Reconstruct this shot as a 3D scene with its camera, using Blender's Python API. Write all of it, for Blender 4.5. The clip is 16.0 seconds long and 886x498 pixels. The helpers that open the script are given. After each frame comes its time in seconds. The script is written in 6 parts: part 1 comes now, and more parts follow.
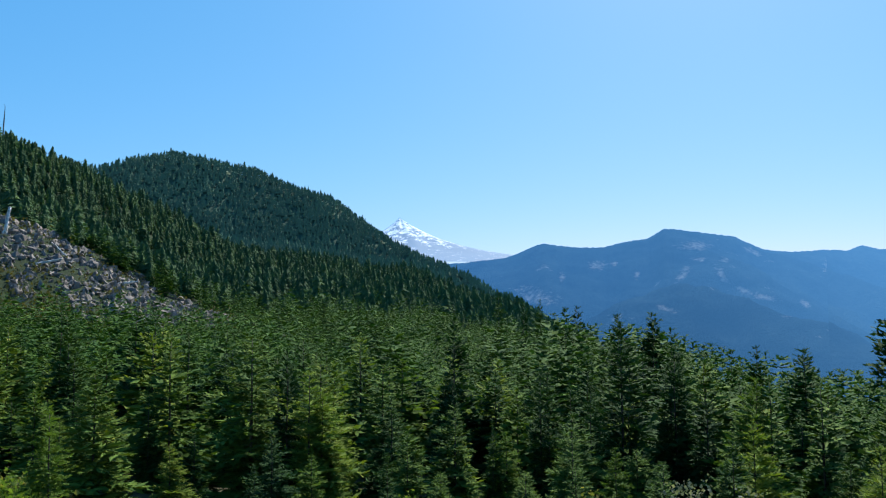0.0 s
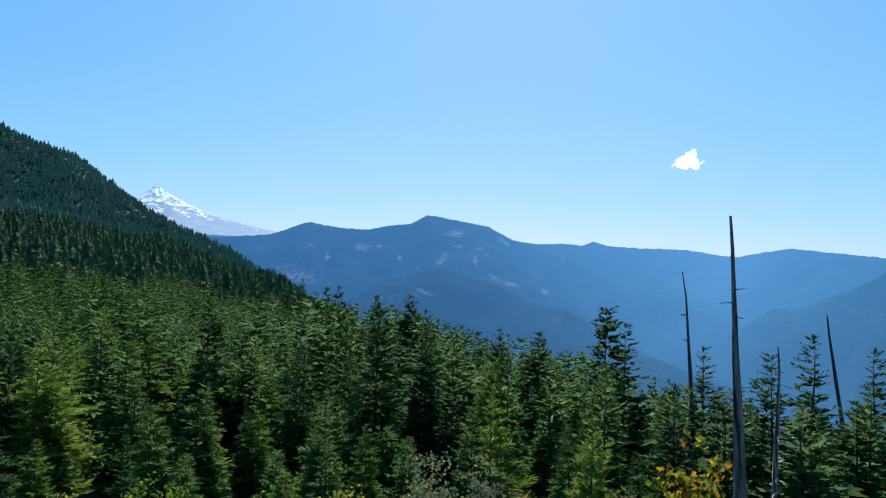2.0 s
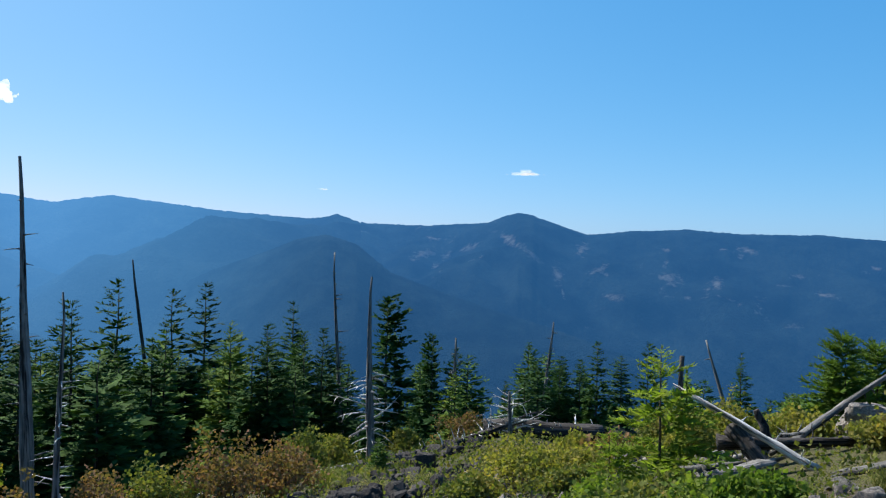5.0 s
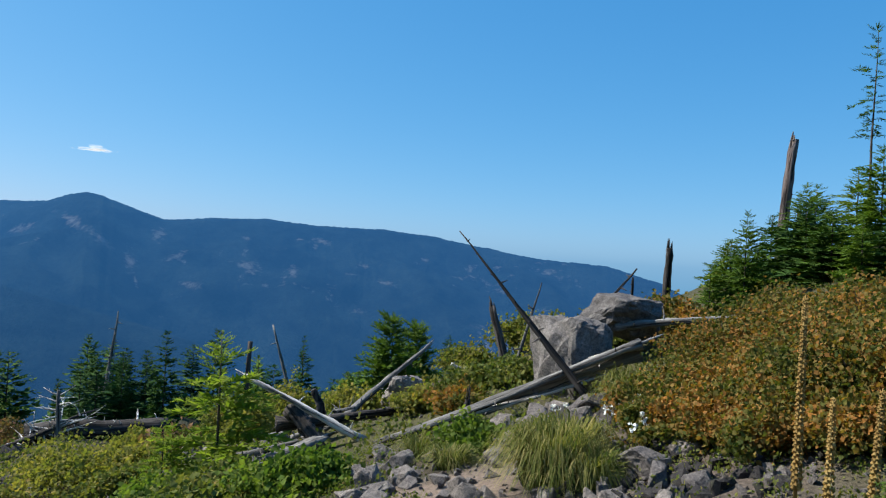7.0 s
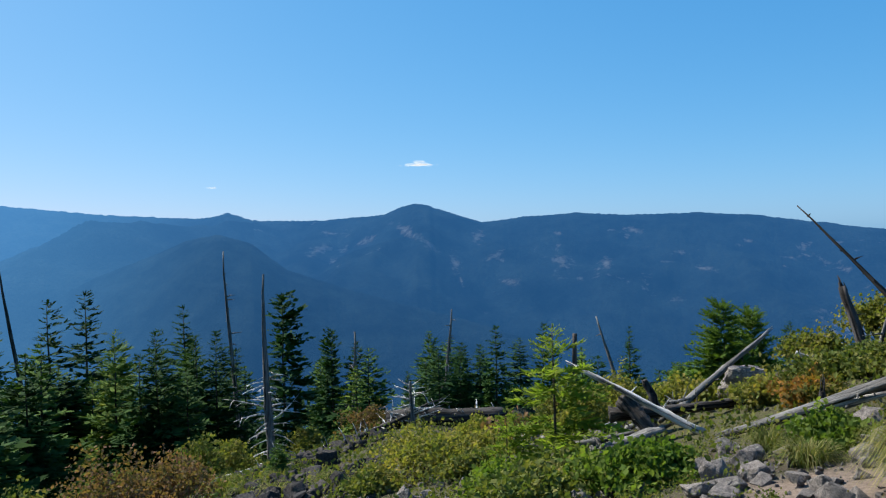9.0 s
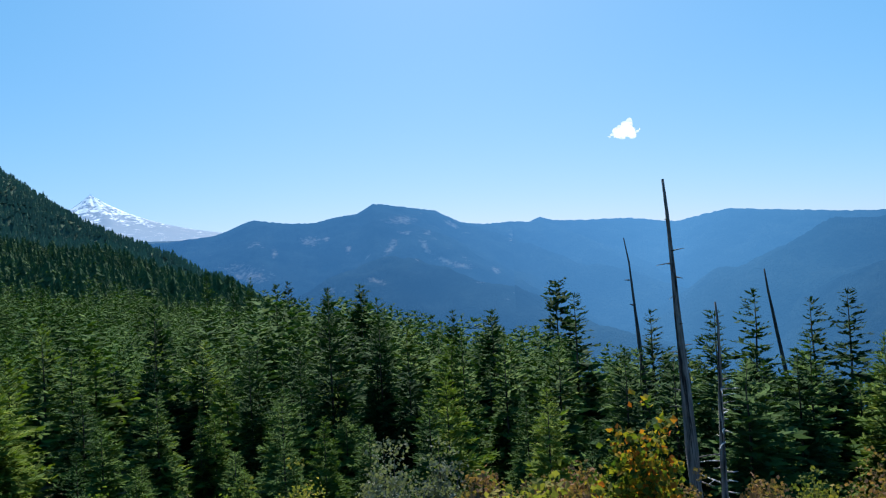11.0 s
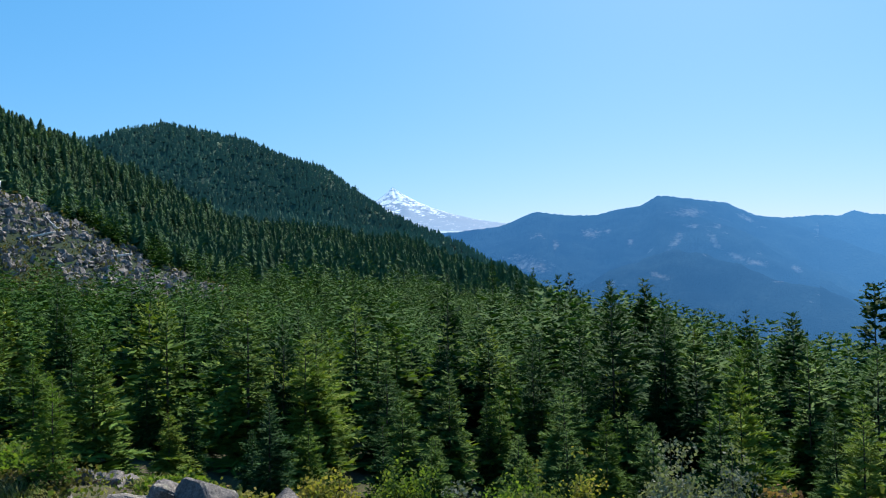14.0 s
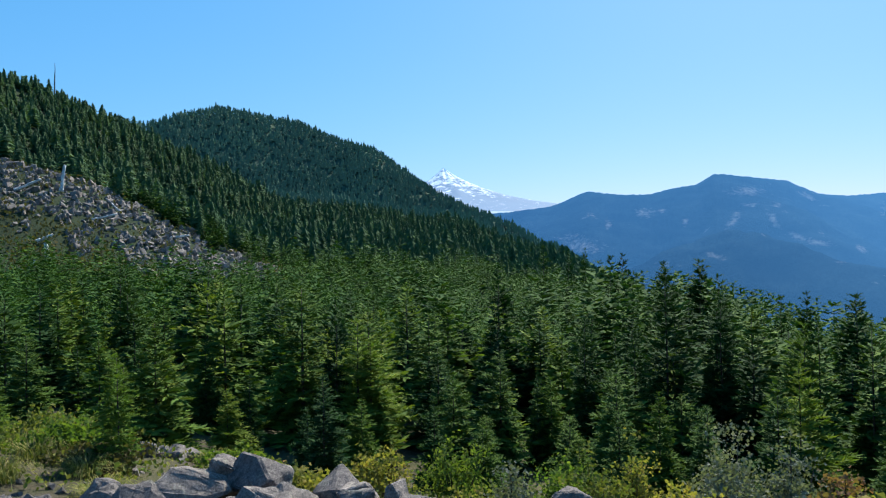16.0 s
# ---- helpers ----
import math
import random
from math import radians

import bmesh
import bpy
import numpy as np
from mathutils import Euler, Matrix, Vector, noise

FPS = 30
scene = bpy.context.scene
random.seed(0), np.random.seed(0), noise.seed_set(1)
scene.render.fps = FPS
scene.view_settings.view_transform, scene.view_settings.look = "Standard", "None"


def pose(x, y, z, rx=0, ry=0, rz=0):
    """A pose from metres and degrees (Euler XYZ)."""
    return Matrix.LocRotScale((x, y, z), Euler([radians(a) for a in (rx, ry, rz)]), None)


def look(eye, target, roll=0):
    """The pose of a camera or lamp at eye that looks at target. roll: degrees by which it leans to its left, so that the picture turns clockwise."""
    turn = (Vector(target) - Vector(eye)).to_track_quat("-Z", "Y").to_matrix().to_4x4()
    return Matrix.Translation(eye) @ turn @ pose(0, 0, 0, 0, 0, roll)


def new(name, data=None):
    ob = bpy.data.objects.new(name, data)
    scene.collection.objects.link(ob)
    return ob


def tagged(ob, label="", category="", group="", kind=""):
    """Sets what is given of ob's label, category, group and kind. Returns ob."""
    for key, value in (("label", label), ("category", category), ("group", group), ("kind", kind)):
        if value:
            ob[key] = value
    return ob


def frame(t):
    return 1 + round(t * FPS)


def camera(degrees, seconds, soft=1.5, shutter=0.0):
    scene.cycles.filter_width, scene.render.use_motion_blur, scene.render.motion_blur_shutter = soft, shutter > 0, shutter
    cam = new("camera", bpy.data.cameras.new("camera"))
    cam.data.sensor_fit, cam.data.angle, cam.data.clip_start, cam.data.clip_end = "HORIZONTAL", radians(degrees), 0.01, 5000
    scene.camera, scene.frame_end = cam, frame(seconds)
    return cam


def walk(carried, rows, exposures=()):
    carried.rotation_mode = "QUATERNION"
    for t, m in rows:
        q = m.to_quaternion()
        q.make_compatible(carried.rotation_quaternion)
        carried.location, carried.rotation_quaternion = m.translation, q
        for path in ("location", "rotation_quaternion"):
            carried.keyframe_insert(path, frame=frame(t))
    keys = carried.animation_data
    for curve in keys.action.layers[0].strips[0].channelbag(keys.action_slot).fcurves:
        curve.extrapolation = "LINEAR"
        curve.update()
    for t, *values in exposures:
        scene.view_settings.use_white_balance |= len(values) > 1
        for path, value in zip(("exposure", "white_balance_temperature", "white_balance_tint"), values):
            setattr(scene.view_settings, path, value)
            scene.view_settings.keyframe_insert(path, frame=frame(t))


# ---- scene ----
# ---- camera and walk ----
cam = camera(62.3, 16.0, soft=1.2)
ROWS = [
    (0.0, 0.000, 0.000, 1.600, 0.632, 4.086, 0.386),
    (0.5, 0.000, 0.000, 1.600, 0.824, 4.235, 0.666),
    (1.0, 0.000, -0.008, 1.600, -0.058, 3.679, 0.480),
    (1.5, 0.016, -0.032, 1.600, -7.430, 3.151, -1.318),
    (2.0, 0.024, -0.096, 1.600, -17.681, 2.727, -1.893),
    (2.5, 0.032, -0.176, 1.600, -26.689, 2.018, -1.867),
    (3.0, 0.056, -0.256, 1.600, -36.083, 2.731, -1.473),
    (3.5, 0.088, -0.320, 1.600, -43.263, 2.331, -2.013),
    (4.0, 0.136, -0.384, 1.600, -49.461, 0.511, -0.826),
    (4.5, 0.200, -0.424, 1.600, -57.767, 0.573, -1.742),
    (5.0, 0.264, -0.448, 1.600, -67.431, 0.085, -1.511),
    (5.2, 0.288, -0.464, 1.592, -71.333, 0.176, -1.849),
    (7.3, 0.496, -0.584, 1.560, -101.906, 0.471, -1.975),
    (7.5, 0.496, -0.588, 1.560, -102.734, 0.479, -1.263),
    (8.0, 0.496, -0.584, 1.560, -99.357, -0.440, -0.839),
    (8.5, 0.488, -0.552, 1.560, -86.833, -0.437, 1.052),
    (9.0, 0.448, -0.488, 1.560, -75.447, -0.553, 1.454),
    (9.5, 0.376, -0.416, 1.560, -64.055, -0.942, 1.855),
    (10.0, 0.304, -0.288, 1.560, -51.079, -1.530, 2.727),
    (10.2, 0.272, -0.240, 1.560, -44.391, -0.468, 3.730),
    (12.3, 0.048, -0.080, 1.568, -3.393, 2.478, 0.207),
    (12.5, 0.048, -0.096, 1.568, -3.711, 3.426, 1.105),
    (13.0, 0.040, -0.128, 1.560, -3.468, 1.806, 0.590),
    (13.5, 0.032, -0.152, 1.560, -1.904, 1.780, 1.453),
    (14.0, 0.032, -0.152, 1.560, 0.168, 1.682, 1.031),
    (14.5, 0.032, -0.152, 1.560, 0.194, 1.487, 0.555),
    (15.0, 0.032, -0.152, 1.560, -0.977, 2.056, 0.745),
    (15.5, 0.032, -0.152, 1.560, -0.544, 1.084, 1.020),
    (16.0, 0.032, -0.152, 1.560, 4.125, 0.232, 1.102),
]
walk(cam, [(t, pose(x, y, z, 90 + pitch, roll, yaw)) for t, x, y, z, yaw, pitch, roll in ROWS],
     exposures=[(0.0, 0.88, 6350, 8.0), (3.0, 0.82, 6350, 8.0), (5.0, 0.77, 6350, 8.0), (8.0, 0.68, 6350, 8.0), (10.0, 0.75, 6350, 8.0), (12.5, 0.86, 6350, 8.0), (16.0, 0.93, 6350, 8.0)])

# ---- sky and sun: clear late-summer day, the sun high over the valley ----
SUN_AZ, SUN_EL = 22.0, 47.0
world = bpy.data.worlds.new("world")
scene.world = world
world.use_nodes = True
wt = world.node_tree
sky = wt.nodes.new("ShaderNodeTexSky")
sky.sky_type = "NISHITA"
sky.sun_disc = False
sky.sun_elevation = radians(SUN_EL)
sky.sun_rotation = radians(SUN_AZ)
sky.altitude = 2200
sky.air_density = 1.0
sky.dust_density = 4.0
sky.ozone_density = 0.8
# the clear blue of the sky, evened out from zenith to horizon
split = wt.nodes.new("ShaderNodeSeparateColor")
join = wt.nodes.new("ShaderNodeCombineColor")
wt.links.new(sky.outputs[0], split.inputs[0])
for i, (gain, power) in enumerate(((0.355, 1.09), (1.30, 0.577), (2.68, 0.38))):
    curve = wt.nodes.new("ShaderNodeMath")
    curve.operation = "POWER"
    curve.inputs[1].default_value = power
    level = wt.nodes.new("ShaderNodeMath")
    level.operation = "MULTIPLY"
    level.inputs[1].default_value = gain
    wt.links.new(split.outputs[i], curve.inputs[0])
    wt.links.new(curve.outputs[0], level.inputs[0])
    wt.links.new(level.outputs[0], join.inputs[i])
wt.links.new(join.outputs[0], wt.nodes["Background"].inputs[0])
wt.nodes["Background"].inputs[1].default_value = 0.1
sun = new("sun", bpy.data.lights.new("sun", "SUN"))
sun.data.energy = 5.0
sun.data.angle = radians(0.53)
sun.data.color = (1.0, 0.935, 0.835)
sun.matrix_world = look((0, 0, 0), (-math.sin(radians(SUN_AZ)) * math.cos(radians(SUN_EL)), -math.cos(radians(SUN_AZ)) * math.cos(radians(SUN_EL)), -math.sin(radians(SUN_EL))))


# ---- materials ----
def material(name):
    m = bpy.data.materials.new(name)
    m.use_nodes = True
    m.node_tree.nodes.clear()
    return m, m.node_tree


def node(nt, kind, inputs=(), **props):
    n = nt.nodes.new(kind)
    if "operation" in props:
        n.operation = props["operation"]
    if "data_type" in props:
        n.data_type, n.blend_type = props["data_type"], props["blend_type"]
    if "feature" in props:
        n.feature = props["feature"]
    for k, v in dict(inputs).items():
        if isinstance(v, bpy.types.NodeSocket):
            nt.links.new(v, n.inputs[k])
        else:
            n.inputs[k].default_value = v
    return n


def rgb(*c):
    return (c[0], c[1], c[2], 1.0)


def ramp(nt, fac, stops):
    n = nt.nodes.new("ShaderNodeValToRGB")
    els = n.color_ramp.elements
    while len(els) < len(stops):
        els.new(0.5)
    for e, (p, c) in zip(els, stops):
        e.position, e.color = p, rgb(*c)
    nt.links.new(fac, n.inputs[0])
    return n.outputs[0]


def mix(nt, fac, a, b, blend="MIX"):
    n = node(nt, "ShaderNodeMix", data_type="RGBA", blend_type=blend)
    for sock, v in ((n.inputs[0], fac), (n.inputs[6], a), (n.inputs[7], b)):
        if isinstance(v, bpy.types.NodeSocket):
            nt.links.new(v, sock)
        else:
            sock.default_value = v
    return n.outputs[2]


def noise_tex(nt, scale, detail=6.0, rough=0.6, vec=None, stretch=None):
    if vec is None:
        vec = node(nt, "ShaderNodeNewGeometry").outputs["Position"]
    if stretch:
        vec = node(nt, "ShaderNodeMapping", {0: vec, 3: stretch}).outputs[0]
    return node(nt, "ShaderNodeTexNoise", {"Vector": vec, "Scale": scale, "Detail": detail, "Roughness": rough}).outputs[0]


def surface(nt, color, rough=0.85, bump=None, strength=0.4, distance=0.02, spec=0.3):
    n = node(nt, "ShaderNodeBsdfPrincipled", {"Base Color": color, "Roughness": rough, "Specular IOR Level": spec})
    if bump is not None:
        b = node(nt, "ShaderNodeBump", {"Height": bump, "Strength": strength, "Distance": distance})
        nt.links.new(b.outputs[0], n.inputs["Normal"])
    out = node(nt, "ShaderNodeOutputMaterial", {0: n.outputs[0]})
    return n, out


def leaf_material(name, stops, translucent=0.35, rough=0.8, per_object=0.6, clump=0.9, haze_glow=None, each=0.5, patch=0.6):
    """Foliage: diffuse and translucent, its colour varied from thing to thing and from leaf to leaf."""
    m, nt = material(name)
    obj = node(nt, "ShaderNodeObjectInfo").outputs["Random"]
    geo = node(nt, "ShaderNodeNewGeometry")
    isl = geo.outputs["Random Per Island"]
    a = node(nt, "ShaderNodeMath", {0: obj, 1: per_object}, operation="MULTIPLY").outputs[0]
    b = node(nt, "ShaderNodeMath", {0: isl, 1: (1.0 - per_object) * each, 2: a}, operation="MULTIPLY_ADD").outputs[0]
    b = node(nt, "ShaderNodeMath", {0: b, 1: (1.0 - per_object) * (1.0 - each) * 0.5}, operation="ADD").outputs[0]
    drift = node(nt, "ShaderNodeMath", {0: noise_tex(nt, 2.6, 3.0), 1: -0.5}, operation="ADD").outputs[0]
    b = node(nt, "ShaderNodeMath", {0: drift, 1: clump, 2: b}, operation="MULTIPLY_ADD").outputs[0]
    col = ramp(nt, b, stops)
    patches = noise_tex(nt, patch, 3.0)
    dark = ramp(nt, patches, [(0.35, (0.72, 0.74, 0.72)), (0.65, (1.12, 1.08, 1.0))])
    col = mix(nt, 1.0, col, dark, "MULTIPLY")
    d = node(nt, "ShaderNodeBsdfPrincipled", {"Base Color": col, "Roughness": rough, "Specular IOR Level": 0.06})
    # distance haze on far foliage, added as a faint emission
    if haze_glow:
        d.inputs["Emission Color"].default_value = rgb(*haze_glow)
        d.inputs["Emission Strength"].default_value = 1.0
    warm = mix(nt, 1.0, col, rgb(1.35, 1.5, 0.55), "MULTIPLY")
    t = node(nt, "ShaderNodeBsdfTranslucent", {0: warm})
    mx = node(nt, "ShaderNodeMixShader", {0: translucent, 1: d.outputs[0], 2: t.outputs[0]})
    node(nt, "ShaderNodeOutputMaterial", {0: mx.outputs[0]})
    return m


def rock_material(name, lo, hi, lichen=(0.30, 0.30, 0.24)):
    m, nt = material(name)
    obj = node(nt, "ShaderNodeObjectInfo").outputs["Random"]
    big = noise_tex(nt, 2.2, 6.0, 0.65)
    fine = noise_tex(nt, 22.0, 8.0, 0.7)
    col = mix(nt, big, rgb(*lo), rgb(*hi))
    col = mix(nt, ramp(nt, noise_tex(nt, 5.0, 8.0, 0.75), [(0.56, (0, 0, 0)), (0.66, (1, 1, 1))]), col, rgb(*lichen))
    col = mix(nt, 1.0, col, ramp(nt, fine, [(0.3, (0.5, 0.5, 0.52)), (0.7, (1.3, 1.28, 1.25))]), "MULTIPLY")
    col = mix(nt, 1.0, col, ramp(nt, obj, [(0.0, (0.7, 0.7, 0.72)), (1.0, (1.2, 1.17, 1.12))]), "MULTIPLY")
    cr = node(nt, "ShaderNodeTexVoronoi", {"Vector": node(nt, "ShaderNodeNewGeometry").outputs["Position"], "Scale": 4.0}, feature="DISTANCE_TO_EDGE").outputs[0]
    col = mix(nt, 1.0, col, ramp(nt, cr, [(0.0, (0.72, 0.71, 0.70)), (0.03, (1, 1, 1))]), "MULTIPLY")
    speck = noise_tex(nt, 70.0, 4.0, 0.7)
    col = mix(nt, 1.0, col, ramp(nt, speck, [(0.35, (0.6, 0.59, 0.6)), (0.65, (1.25, 1.22, 1.2))]), "MULTIPLY")
    h = node(nt, "ShaderNodeMath", {0: fine, 1: cr}, operation="ADD").outputs[0]
    surface(nt, col, 0.92, h, 0.7, 0.03, 0.2)
    return m


def wood_material(name, lo, hi, scale=6.0):
    """Weathered wood: fibres along the piece's own z."""
    m, nt = material(name)
    co = node(nt, "ShaderNodeTexCoord").outputs["Object"]
    obj = node(nt, "ShaderNodeObjectInfo").outputs["Random"]
    fibre = noise_tex(nt, scale * 5, 5.0, 0.6, co, (1.0, 1.0, 0.06))
    blotch = noise_tex(nt, 3.0, 4.0, 0.6, co, (1.0, 1.0, 0.4))
    streak = ramp(nt, fibre, [(0.34, (0, 0, 0)), (0.66, (1, 1, 1))])
    col = mix(nt, streak, rgb(*lo), rgb(*hi))
    crack = noise_tex(nt, scale * 2.2, 4.0, 0.7, co, (1.0, 1.0, 0.035))
    col = mix(nt, ramp(nt, crack, [(0.40, (1, 1, 1)), (0.47, (0, 0, 0))]), col, rgb(*[c * 0.25 for c in lo]))
    col = mix(nt, 1.0, col, ramp(nt, blotch, [(0.3, (0.5, 0.48, 0.46)), (0.65, (1.25, 1.25, 1.25))]), "MULTIPLY")
    col = mix(nt, 1.0, col, ramp(nt, obj, [(0.0, (0.75, 0.74, 0.73)), (1.0, (1.15, 1.15, 1.15))]), "MULTIPLY")
    surface(nt, col, 0.88, fibre, 0.8, 0.02, 0.2)
    return m


FIR = leaf_material("fir_needles", [(0.0, (0.022, 0.053, 0.019)), (0.45, (0.049, 0.100, 0.023)), (0.8, (0.096, 0.158, 0.025)), (1.0, (0.20, 0.230, 0.036))], 0.10, clump=0.5, each=1.0)
FIR_DARK = leaf_material("dark_fir_needles", [(0.0, (0.012, 0.037, 0.013)), (0.6, (0.025, 0.065, 0.017)), (1.0, (0.060, 0.112, 0.026))], 0.14, clump=0.3, each=1.0)
FIR_BRIGHT = leaf_material("bright_fir_needles", [(0.0, (0.050, 0.100, 0.020)), (0.6, (0.100, 0.160, 0.028)), (1.0, (0.18, 0.220, 0.042))], 0.26, clump=0.4, each=1.0)
FIR_LIME = leaf_material("lime_fir_needles", [(0.0, (0.11, 0.17, 0.028)), (0.6, (0.19, 0.25, 0.042)), (1.0, (0.29, 0.31, 0.065))], 0.48, clump=0.3, each=1.0)
FIR_FAR = leaf_material("distant_fir_needles", [(0.0, (0.015, 0.050, 0.014)), (0.5, (0.036, 0.092, 0.018)), (1.0, (0.088, 0.150, 0.022))], 0.12, per_object=0.0, clump=0.5, patch=0.5, each=0.7)
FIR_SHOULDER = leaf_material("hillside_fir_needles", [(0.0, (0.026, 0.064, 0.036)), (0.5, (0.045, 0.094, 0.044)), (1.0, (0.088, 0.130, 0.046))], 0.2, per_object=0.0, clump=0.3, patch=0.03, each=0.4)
# bluish colour and emission paint the haze over the distant hill's firs
FIR_HILL = leaf_material("hazed_hill_fir_needles", [(0.0, (0.030, 0.070, 0.055)), (0.5, (0.050, 0.105, 0.075)), (1.0, (0.080, 0.140, 0.085))], 0.25, per_object=0.0, clump=0.3, haze_glow=(0.0050, 0.0150, 0.0175), patch=0.012, each=0.4)
HUCKLE = leaf_material("huckleberry_leaves", [(0.0, (0.05, 0.085, 0.025)), (0.4, (0.11, 0.14, 0.04)), (0.75, (0.20, 0.19, 0.06)), (1.0, (0.24, 0.12, 0.05))], 0.3, per_object=0.15)
YELLOW = leaf_material("yellowing_leaves", [(0.0, (0.085, 0.115, 0.032)), (0.45, (0.175, 0.18, 0.052)), (0.8, (0.28, 0.235, 0.075)), (1.0, (0.30, 0.17, 0.06))], 0.4, per_object=0.1)
MAPLE = leaf_material("orange_green_leaves", [(0.0, (0.030, 0.052, 0.016)), (0.33, (0.100, 0.108, 0.030)), (0.52, (0.185, 0.145, 0.048)), (0.70, (0.285, 0.140, 0.045)), (0.87, (0.35, 0.165, 0.042)), (1.0, (0.26, 0.165, 0.095))], 0.34, per_object=0.1, clump=1.6, each=0.5)
MAPLE_GOLD = leaf_material("golden_maple_leaves", [(0.0, (0.05, 0.09, 0.02)), (0.4, (0.14, 0.17, 0.03)), (0.68, (0.33, 0.25, 0.035)), (0.85, (0.42, 0.18, 0.03)), (1.0, (0.40, 0.11, 0.03))], 0.4, per_object=0.05, clump=1.2, each=1.0)
PINK = leaf_material("reddish_leaves", [(0.0, (0.06, 0.08, 0.028)), (0.4, (0.17, 0.125, 0.065)), (0.8, (0.27, 0.14, 0.095)), (1.0, (0.21, 0.18, 0.06))], 0.3, per_object=0.1)
SILVER = leaf_material("grey_green_leaves", [(0.0, (0.09, 0.11, 0.075)), (0.6, (0.19, 0.205, 0.16)), (1.0, (0.30, 0.31, 0.26))], 0.25, per_object=0.1)
BRUSH = leaf_material("olive_brush", [(0.0, (0.045, 0.055, 0.022)), (0.5, (0.09, 0.085, 0.038)), (1.0, (0.15, 0.115, 0.05))], 0.25, per_object=0.0)
GREEN = leaf_material("green_leaves", [(0.0, (0.042, 0.088, 0.020)), (0.5, (0.105, 0.160, 0.034)), (1.0, (0.21, 0.24, 0.06))], 0.4, per_object=0.2)
GRASS = leaf_material("dry_grass", [(0.0, (0.085, 0.115, 0.026)), (0.5, (0.17, 0.175, 0.055)), (1.0, (0.34, 0.29, 0.13))], 0.3, per_object=0.1, each=1.0)
STALK = leaf_material("dried_seed_heads", [(0.0, (0.22, 0.13, 0.05)), (0.6, (0.42, 0.28, 0.10)), (1.0, (0.55, 0.42, 0.20))], 0.15, per_object=0.1)
BARK = wood_material("fir_bark", (0.05, 0.04, 0.032), (0.14, 0.115, 0.095))
WOOD_GREY = wood_material("silver_weathered_wood", (0.082, 0.079, 0.077), (0.275, 0.268, 0.26))
WOOD_PALE = wood_material("bleached_wood", (0.38, 0.37, 0.36), (0.76, 0.74, 0.71))
WOOD_DARK = wood_material("dark_charred_wood", (0.025, 0.022, 0.022), (0.11, 0.10, 0.095))
WOOD_ROT = wood_material("rotten_grey_wood", (0.022, 0.019, 0.018), (0.115, 0.106, 0.10), 3.0)
BARK_GREY = wood_material("reddish_grey_bark", (0.085, 0.066, 0.064), (0.27, 0.225, 0.215))
ROCK = rock_material("grey_andesite", (0.10, 0.092, 0.087), (0.275, 0.255, 0.24))
ROCK_PALE = rock_material("pale_boulder_rock", (0.125, 0.119, 0.114), (0.285, 0.271, 0.258), (0.27, 0.262, 0.23))
ROCK_DARK = rock_material("dark_talus_rock", (0.028, 0.026, 0.026), (0.088, 0.082, 0.078), (0.085, 0.088, 0.055))


def ground_material():
    m, nt = material("hillside_ground")
    n1 = noise_tex(nt, 0.35, 5.0, 0.6)
    n2 = noise_tex(nt, 2.5, 8.0, 0.7)
    n3 = noise_tex(nt, 30.0, 6.0, 0.7)
    col = mix(nt, ramp(nt, n2, [(0.38, (0, 0, 0)), (0.62, (1, 1, 1))]), rgb(0.075, 0.058, 0.045), rgb(0.045, 0.050, 0.022))
    col = mix(nt, ramp(nt, n1, [(0.42, (0, 0, 0)), (0.6, (1, 1, 1))]), col, rgb(0.075, 0.072, 0.036))
    pos = node(nt, "ShaderNodeNewGeometry").outputs["Position"]
    stony = node(nt, "ShaderNodeMath", {0: n2, 1: 1.5, 2: node(nt, "ShaderNodeVectorMath", {0: pos, 1: (4.4, -2.1, 0.0)}, operation="DISTANCE").outputs[1]}, operation="MULTIPLY_ADD").outputs[0]
    soil = mix(nt, n3, rgb(0.060, 0.046, 0.038), rgb(0.165, 0.135, 0.110))
    col = mix(nt, node(nt, "ShaderNodeMapRange", {0: stony, 1: 2.7, 2: 1.8}).outputs[0], col, soil)
    away = node(nt, "ShaderNodeVectorMath", {0: pos, 1: (5.2, -1.55, 0.0)}, operation="DISTANCE").outputs[1]
    worn = node(nt, "ShaderNodeMath", {0: n2, 1: 1.2, 2: away}, operation="MULTIPLY_ADD").outputs[0]
    col = mix(nt, node(nt, "ShaderNodeMapRange", {0: worn, 1: 1.25, 2: 0.8}).outputs[0], col, rgb(0.21, 0.16, 0.125))
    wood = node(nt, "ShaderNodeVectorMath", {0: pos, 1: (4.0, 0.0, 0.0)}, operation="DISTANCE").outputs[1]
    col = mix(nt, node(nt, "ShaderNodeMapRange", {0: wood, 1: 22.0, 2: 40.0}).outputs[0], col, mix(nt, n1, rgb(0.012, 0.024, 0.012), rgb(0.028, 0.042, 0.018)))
    # far floor lightened to blue-green by distance, painting in the haze over it
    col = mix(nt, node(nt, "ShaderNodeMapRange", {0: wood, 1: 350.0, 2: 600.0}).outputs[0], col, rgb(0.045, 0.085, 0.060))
    col = mix(nt, 1.0, col, ramp(nt, n3, [(0.25, (0.5, 0.5, 0.5)), (0.75, (1.4, 1.4, 1.4))]), "MULTIPLY")
    surface(nt, col, 0.95, n3, 0.8, 0.03, 0.1)
    return m


